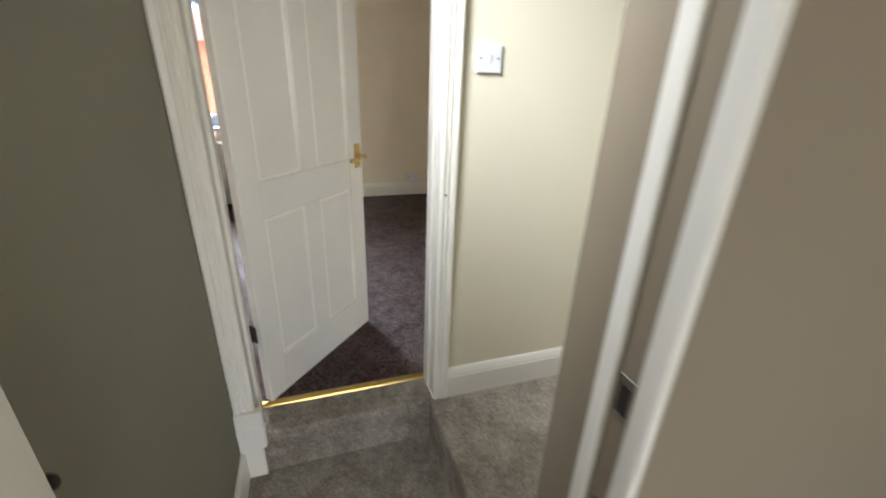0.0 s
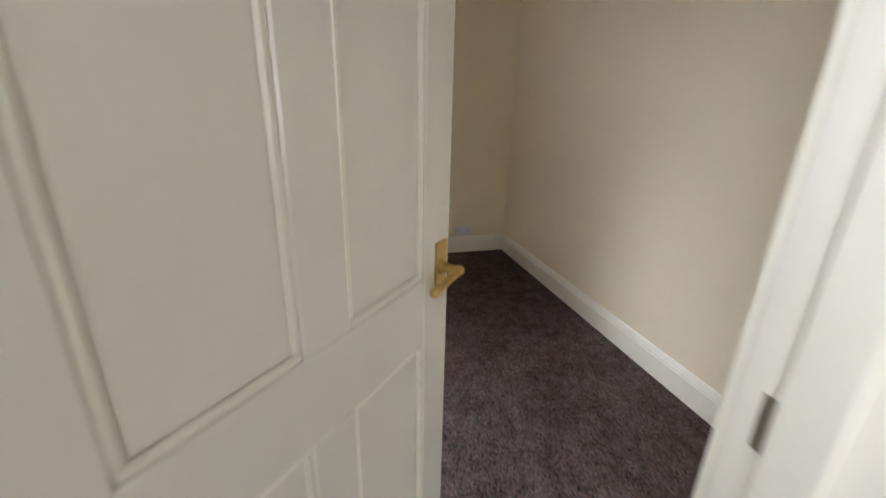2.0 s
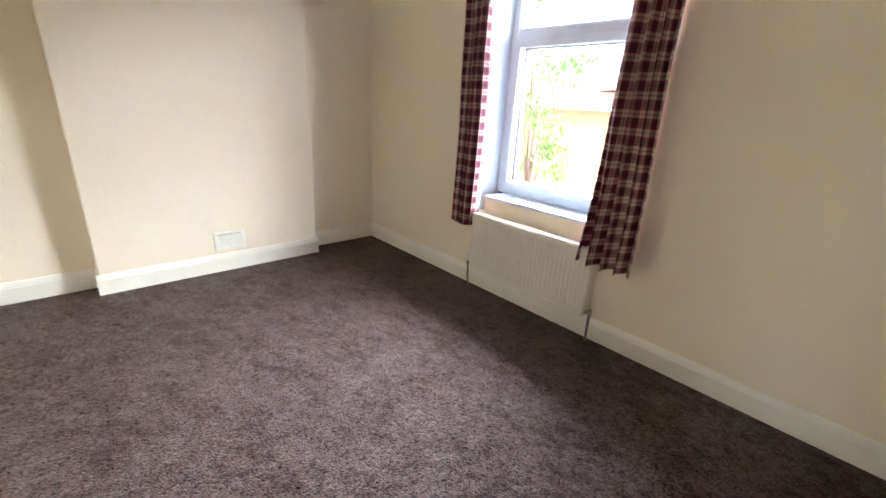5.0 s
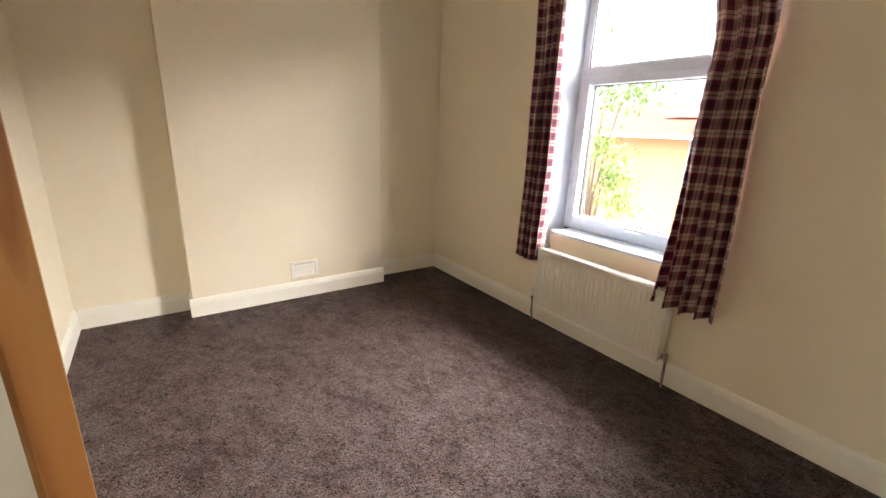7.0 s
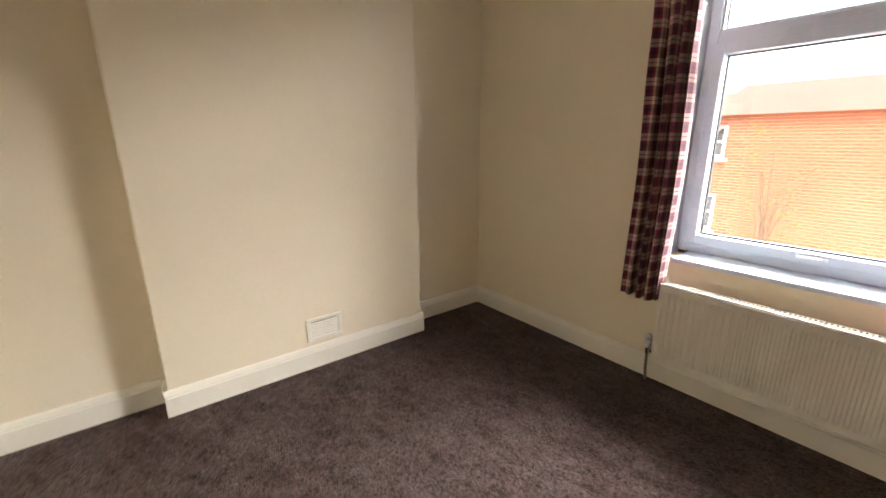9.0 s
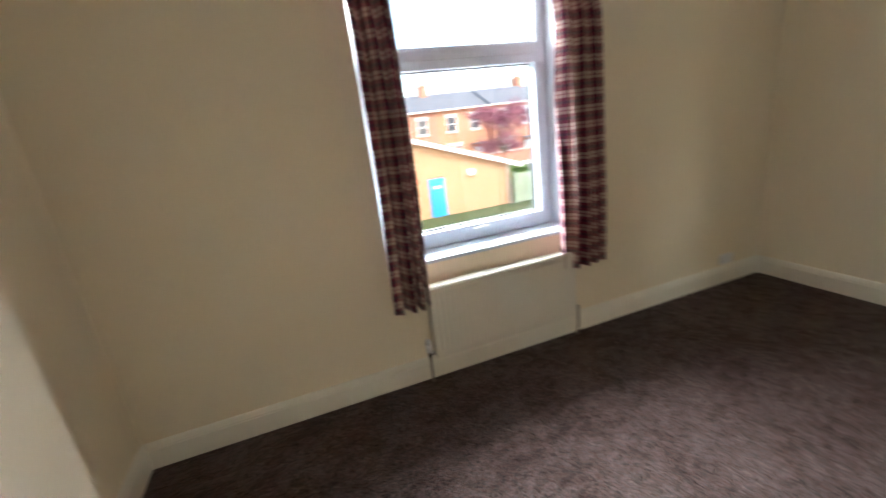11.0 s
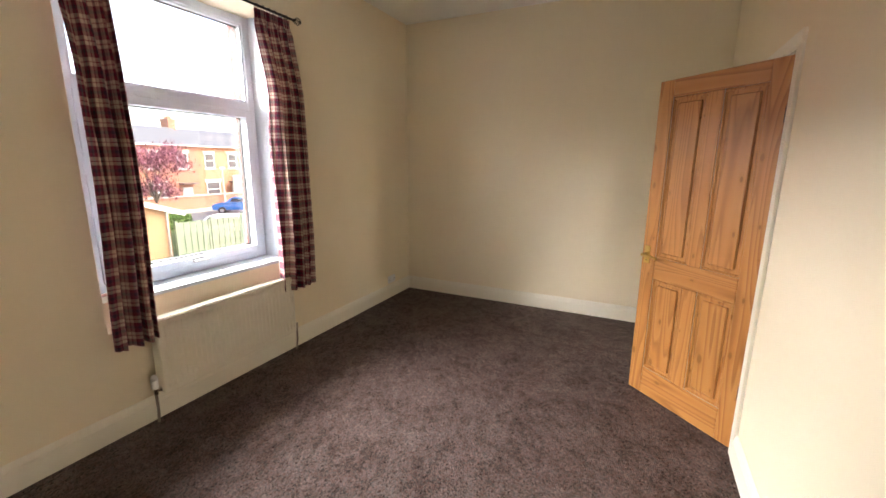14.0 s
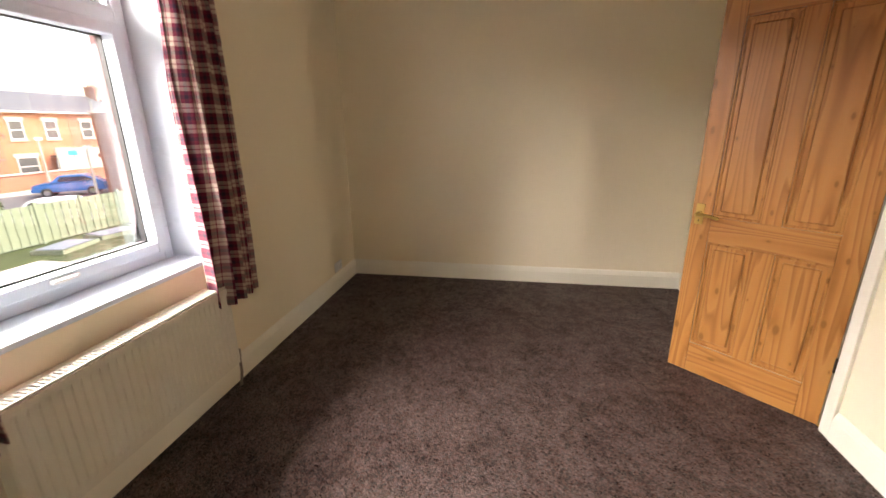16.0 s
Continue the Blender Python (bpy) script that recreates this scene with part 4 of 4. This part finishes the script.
for x0 in (2.88, -0.82):
    d = part("door", box(B(), x0, x0 + 0.85, GY - 0.05, GY + 0.02, G + 0.02, G + 2.0, 0.01), BLUE, hall, "bright blue painted door")
    part("sign", box(B(), x0 + 0.22, x0 + 0.65, GY - 0.06, GY - 0.05, G + 1.5, G + 1.62), WHITEPAINT, d)
    part("lintel", box(B(), x0 - 0.1, x0 + 0.95, GY - 0.02, GY + 0.02, G + 2.0, G + 2.08), REDBRICK, hall)
wi = part("window", box(B(), 1.18, 2.04, GY - 0.02, GY + 0.02, -1.93, -0.99), PANEGREY, hall)
bm = B()
for q in ((1.14, 1.30, -1.97, -0.95), (1.92, 2.08, -1.97, -0.95), (1.30, 1.92, -1.97, -1.81), (1.30, 1.92, -1.11, -0.95)):
    box(bm, q[0], q[1], GY - 0.06, GY - 0.02, q[2], q[3])
part("frame", bm, WHITEPAINT, wi)
part("alarm_box", box(B(), 2.18, 2.36, GY - 0.1, GY, -1.12, -0.92, 0.02), REDPLASTIC, hall, "small red alarm box")
bm = B()
lo = [bm.verts.new(p) for p in ((-1.6, GY - 0.95, -0.30), (0.25, GY - 0.95, -0.30), (0.25, GY, 0.62), (-1.6, GY, 0.62))]
hi = [bm.verts.new((v.co.x, v.co.y, v.co.z + 0.1)) for v in lo]
bm.faces.new(lo), bm.faces.new(hi)
for i in range(4):
    bm.faces.new((lo[i], lo[(i + 1) % 4], hi[(i + 1) % 4], hi[i]))
canopy = part("porch_roof", bm, REDTILE, hall, "red tiled lean-to porch roof")
part("fascia", box(B(), -1.6, 0.25, GY - 0.99, GY - 0.95, -0.50, -0.30), WHITEPAINT, canopy)
part("porch_wall", box(B(), 0.12, 0.25, GY - 0.93, GY, G, -0.32), BUFFBRICK, hall)
part("porch_wall", box(B(), -1.6, -1.47, GY - 0.93, GY, G, -0.32), BUFFBRICK, hall)
part("bulkhead_light", box(B(), 5.09, 5.48, GY - 0.12, GY, -1.13, -0.80, 0.03, 2), WHITEPAINT, hall, "white bulkhead light")
part("wall_lamp", box(B(), 0.80, 0.98, GY - 0.15, GY, -0.92, -0.77, 0.02), WHITEPAINT, hall)
part("downpipe", cyl(B(), (7.45, GY - 0.06, G), (7.45, GY - 0.06, EZ + 0.05), 0.045), STONE, hall)

# brick house with tiled roof, opposite side of the yard
manor = thing("brick_house", "orange and buff brick house with red tiled roof and skylight", "house")
HY = 12.4
part("wall", box(B(), -18, -7.6, HY, HY + 7, G - 0.9, 1.62), BUFFBRICK, manor, "sunlit buff brick wing")
bm = B()
for f in (((-18, HY - 0.35, 1.58), (-7.2, HY - 0.35, 1.58), (-7.2, HY + 3.4, 2.95), (-18, HY + 3.4, 2.95)), ((-18, HY + 3.4, 2.95), (-7.2, HY + 3.4, 2.95), (-7.2, HY + 7.3, 1.58), (-18, HY + 7.3, 1.58))):
    bm.faces.new([bm.verts.new(p) for p in f])
part("roof", bm, REDTILE, manor)
part("gutter", box(B(), -18, -7.3, HY - 0.48, HY - 0.36, 1.5, 1.62), WHITEPAINT, manor)
part("downpipe", cyl(B(), (-7.75, HY - 0.08, G - 0.9), (-7.75, HY - 0.08, 1.5), 0.05), ZINC, manor)
# this wing carries its shade in the brick colour; buff is the sunlit tone
part("wing_wall", box(B(), -7.6, -2.4, HY + 0.25, HY + 7, G - 0.9, 2.1), SHADEDBRICK, manor, "orange brick wing, shade put into the colour")
bm = B()
for f in (((-7.9, HY - 0.05, 2.05), (-2.1, HY - 0.05, 2.05), (-2.1, HY + 3.6, 3.2), (-7.9, HY + 3.6, 3.2)), ((-7.9, HY + 3.6, 3.2), (-2.1, HY + 3.6, 3.2), (-2.1, HY + 7.3, 2.05), (-7.9, HY + 7.3, 2.05))):
    bm.faces.new([bm.verts.new(p) for p in f])
part("wing_roof", bm, REDTILE, manor)
sl = box(B(), -9.5, -8.3, HY + 1.25, HY + 2.3, 0, 0.1)
bmesh.ops.transform(sl, matrix=Matrix.Translation((0, HY + 1.25, 2.28)) @ pose(0, 0, 0, 20.1) @ Matrix.Translation((0, -HY - 1.25, 0)), verts=sl.verts)
part("skylight", sl, WHITEPAINT, manor, "white framed skylight")
house_window(manor, -7.36, HY + 0.25, 0.80, 0.42, 0.95, False)
house_window(manor, -7.38, HY + 0.25, -1.5, 0.40, 1.15, False)
MS, ME = 0.84, (-1.2, -2.44, 1.43)
for q in list(manor.children):
    for piece in [q] + list(q.children):
        for v in piece.data.vertices:
            v.co = [e + MS * (c - e) for c, e in zip(v.co, ME)]
far = thing("grey_roofed_building", "long building with a pale grey roof", "building")
part("wall", box(B(), -40, -4.5, 24, 32, G, 3.2), BUFFBRICK, far)
bm = B()
for f in (((-40, 23.6, 3.1), (-4.3, 23.6, 3.1), (-4.3, 28, 5.3), (-40, 28, 5.3)), ((-40, 28, 5.3), (-4.3, 28, 5.3), (-4.3, 32.4, 3.1), (-40, 32.4, 3.1))):
    bm.faces.new([bm.verts.new(p) for p in f])
part("roof", bm, PALEROOF, far)

# brick end house beyond the fence
end = thing("end_house", "red brick end house with a string course and hipped tiled roof", "house")
# wall in the darkened brick, its shade included in the colour
part("wall", box(B(), 20.4, 28, 20.0, 26.2, G, 2.55), SHADEDBRICK, end)
part("corbel", box(B(), 20.32, 28.1, 19.92, 26.28, -0.28, -0.04), REDBRICK, end)
bm = B()
lo = [bm.verts.new(p) for p in ((20.1, 19.7, 2.55), (28.3, 19.7, 2.55), (28.3, 26.5, 2.55), (20.1, 26.5, 2.55))]
hi = [bm.verts.new(p) for p in ((23.2, 23.1, 3.9), (25.4, 23.1, 3.9))]
for f in ((lo[0], lo[1], hi[1], hi[0]), (lo[2], lo[3], hi[0], hi[1]), (lo[3], lo[0], hi[0]), (lo[1], lo[2], hi[1]), (lo[3], lo[2], lo[1], lo[0])):
    bm.faces.new(f)
part("roof", bm, REDTILE, end, "hipped red tile roof")


# timber fence: posts and boards
def fence(x0, x1, y, top):
    fe = thing("timber_fence", "green weathered timber panel fence", "fence")
    n = int((x1 - x0) / 1.8)
    post = mesh_of("post", box(B(), -0.06, 0.06, -0.06, 0.06, G, top + 0.12, 0.01), FENCEWOOD)
    board = mesh_of("board", box(B(), -0.075, 0.075, -0.012, 0.012, G + 0.05, top, 0.004), FENCEWOOD)
    for i in range(n + 1):
        o = new("post", post)
        o.location, o.parent = (x0 + i * 1.8, y, 0), fe
        if i < n:
            for k in range(11):
                o = new("board", board)
                o.location, o.parent = (x0 + i * 1.8 + 0.12 + k * 0.157, y + 0.03 * (k % 2), 0), fe
    for z in (G + 0.4, top - 0.35):
        part("rail", box(B(), x0, x1, y + 0.05, y + 0.09, z, z + 0.08), FENCEWOOD, fe)


fence(7.62, 14.9, 17.3, -1.38)
for x, y, r in ((9.0, 15.7, 12), (11.2, 15.9, -8)):
    bed = thing("garden_frame", "low timber cold frame with a blue-grey sheet lid", "cold frame", pose(x, y, G, 0, 0, r))
    for q in ((-0.9, 0.9, -0.6, -0.56), (-0.9, 0.9, 0.56, 0.6), (-0.9, -0.86, -0.56, 0.56), (0.86, 0.9, -0.56, 0.56)):
        part("side", box(B(), q[0], q[1], q[2], q[3], 0.0, 0.16, 0.005), FENCEWOOD, bed)
    part("lid", box(B(), -0.8, 0.7, -0.5, 0.5, 0.16, 0.19, 0.008), ZINC, bed, "blue-grey sheet lid")

wall_g = thing("garden_wall", "low red brick garden wall by the street", "wall")
part("brickwork", box(B(), 2, 45, 35.2, 35.45, G, G + 1.3), REDBRICK, wall_g)
part("coping", box(B(), 2, 45, 35.1, 35.55, G + 1.3, G + 1.4, 0.02), STONE, wall_g)


def car(m, paint, label):
    c = thing("parked_car", label, "car", m)
    bm = B()
    prof = [(-2.0, 0.35), (-2.05, 0.75), (-1.75, 0.9), (-1.0, 0.98), (-0.45, 1.42), (0.9, 1.45), (1.75, 1.0), (2.0, 0.85), (2.0, 0.35)]
    rows = []
    for y, s in ((-0.85, 0.9), (-0.8, 1.0), (0.8, 1.0), (0.85, 0.9)):
        rows.append([bm.verts.new((x * (0.985 if s < 1 else 1), y if z < 1.0 else y * 0.82, 0.35 + (z - 0.35) * (s if z > 1 else 1))) for x, z in prof])
    for a, b in zip(rows, rows[1:]):
        for i in range(len(prof)):
            j = (i + 1) % len(prof)
            bm.faces.new((a[i], a[j], b[j], b[i]))
    bm.faces.new(rows[0]), bm.faces.new(rows[-1])
    part("body", bm, paint, c, smooth=False)
    for y in (-0.79, 0.79):
        bm = B()
        bm.faces.new([bm.verts.new((x, y * (1.03 if z < 1.05 else 0.87), z)) for x, z in ((-0.85, 1.02), (-0.42, 1.34), (0.85, 1.36), (1.45, 1.04))])
        part("side_window", bm, CARGLASS, c)
    for x in (-1.25, 1.25):
        for y in (-0.84, 0.84):
            w = part("wheel", cyl(B(), (x, y - 0.1, 0.31), (x, y + 0.1, 0.31), 0.31, 0.31, 18), RUBBER, c)
            part("rim", cyl(B(), (x, y - 0.11, 0.31), (x, y + 0.11, 0.31), 0.19, 0.19, 14), CHROME, w)
    part("bumper", box(B(), -2.09, -1.98, -0.8, 0.8, 0.38, 0.6, 0.03), paint, c)
    return c


car(pose(21.0, 29.9, G + 0.02, 0, 0, -51), CARBLUE, "small blue hatchback parked at the kerb")
car(pose(11.8, 19.8, G, 0, 0, -60), WHITEPAINT, "white car parked behind the fence")

for x, y, top in ((23.2, 34.8, 1.0), (19.9, 26.6, 0.5)):
    sg = thing("street_post", "pale grey steel street post", "post")
    part("post", cyl(B(), (x, y, G), (x, y, top), 0.085, 0.065, 10), STONE, sg)
    part("sign_plate", box(B(), x - 0.28, x + 0.28, y - 0.1, y - 0.075, top - 0.22, top, 0.008), WHITEPAINT, sg)

hoard = thing("panel_hoarding", "pale green boarded hoarding with a blue notice", "hoarding")
for k in range(3):
    part("panel", box(B(), 25.3 + k * 1.3, 26.56 + k * 1.3, 36.0, 36.05, G, 0.12 - 0.05 * k, 0.01), HOARDING, hoard)
for k in range(4):
    part("post", box(B(), 25.24 + k * 1.3, 25.34 + k * 1.3, 36.05, 36.15, G, 0.16 - 0.05 * k), HOARDING, hoard)
part("notice", box(B(), 26.1, 26.9, 35.96, 35.99, -0.55, -0.15, 0.005), BLUE, hoard, "blue notice board")


def tree(name, label, base, height, spread, leafmat, seed, n, size, trunk_r=0.12, low=0.35):
    """A tapered trunk with limbs and a ragged crown of small leaf blades."""
    rng = random.Random(seed)
    tr = thing(name, label, "tree")
    bx, by, bz = base
    bm = B()
    cyl(bm, base, (bx + 0.1, by, bz + height * 0.45), trunk_r, trunk_r * 0.6, 9)
    tips = []
    for i in range(13):
        a = i * 2.4 + rng.uniform(-0.4, 0.4)
        z0 = height * rng.uniform(low * 0.8, 0.6)
        r = spread * rng.uniform(0.5, 1.0)
        tip = Vector((bx + r * math.cos(a), by + r * math.sin(a), bz + height * rng.uniform(max(low, 0.4), 1.0)))
        midp = Vector((bx, by, bz + z0)).lerp(tip, 0.5) + Vector((0, 0, 0.08 * height))
        cyl(bm, (bx, by, bz + z0 * 0.75), midp, trunk_r * 0.4, trunk_r * 0.24, 6)
        cyl(bm, midp, tip, trunk_r * 0.24, trunk_r * 0.06, 5)
        tips += [tip, midp.lerp(tip, 0.5), tip + Vector((rng.uniform(-0.5, 0.5), rng.uniform(-0.5, 0.5), rng.uniform(-0.3, 0.4))) * spread * 0.5]
    part("trunk", bm, BARK, tr)
    verts, faces = [], []
    for _ in range(n):
        c = rng.choice(tips) + Vector((rng.gauss(0, 1), rng.gauss(0, 1), rng.gauss(0, 0.8))) * spread * 0.2
        q = Euler((rng.uniform(0, 6.3), rng.uniform(0, 6.3), rng.uniform(0, 6.3))).to_matrix()
        s = size * rng.uniform(0.6, 1.3)
        k = len(verts)
        verts += [c + q @ Vector(p) * s for p in ((-1, 0, 0), (0, -0.4, 0.1), (1, 0, 0), (0, 0.4, 0.1))]
        faces.append((k, k + 1, k + 2, k + 3))
    me = bpy.data.meshes.new("crown")
    me.from_pydata(verts, [], faces)
    me.materials.append(leafmat)
    cr = new("crown", me)
    cr.parent = tr


tree("plum_tree", "purple-leaved plum tree in a front garden", (14.6, 31.0, G), 5.4, 2.0, PURPLELEAF, 5, 5200, 0.12)
tree("ash_sapling", "young green ash tree close to the house", (-6.5, 5.4, G), 7.2, 0.95, LEAF, 7, 3000, 0.065, 0.06, 0.4)
tree("bare_shrub", "tall thin twiggy shrub coming into leaf", (-4.9, 9.6, G), 5.2, 0.9, LEAF, 12, 120, 0.045, 0.035, 0.25)
hedge = tagged(new("hedge"), "clipped green hedge by the street", "hedge")
rng = random.Random(4)
verts, faces = [], []
for _ in range(4500):
    c = Vector((rng.uniform(10.8, 13.4), rng.uniform(25.0, 26.6), G + rng.uniform(0.0, 0.9) ** 0.6))
    q = Euler((rng.uniform(0, 6.3), rng.uniform(0, 6.3), rng.uniform(0, 6.3))).to_matrix()
    k = len(verts)
    verts += [c + q @ Vector(p) * 0.11 for p in ((-1, 0, 0), (0, -0.5, 0), (1, 0, 0), (0, 0.5, 0))]
    faces.append((k, k + 1, k + 2, k + 3))
me = bpy.data.meshes.new("foliage")
me.from_pydata(verts, [], faces)
me.materials.append(LEAF)
fo = new("foliage", me)
fo.parent = hedge
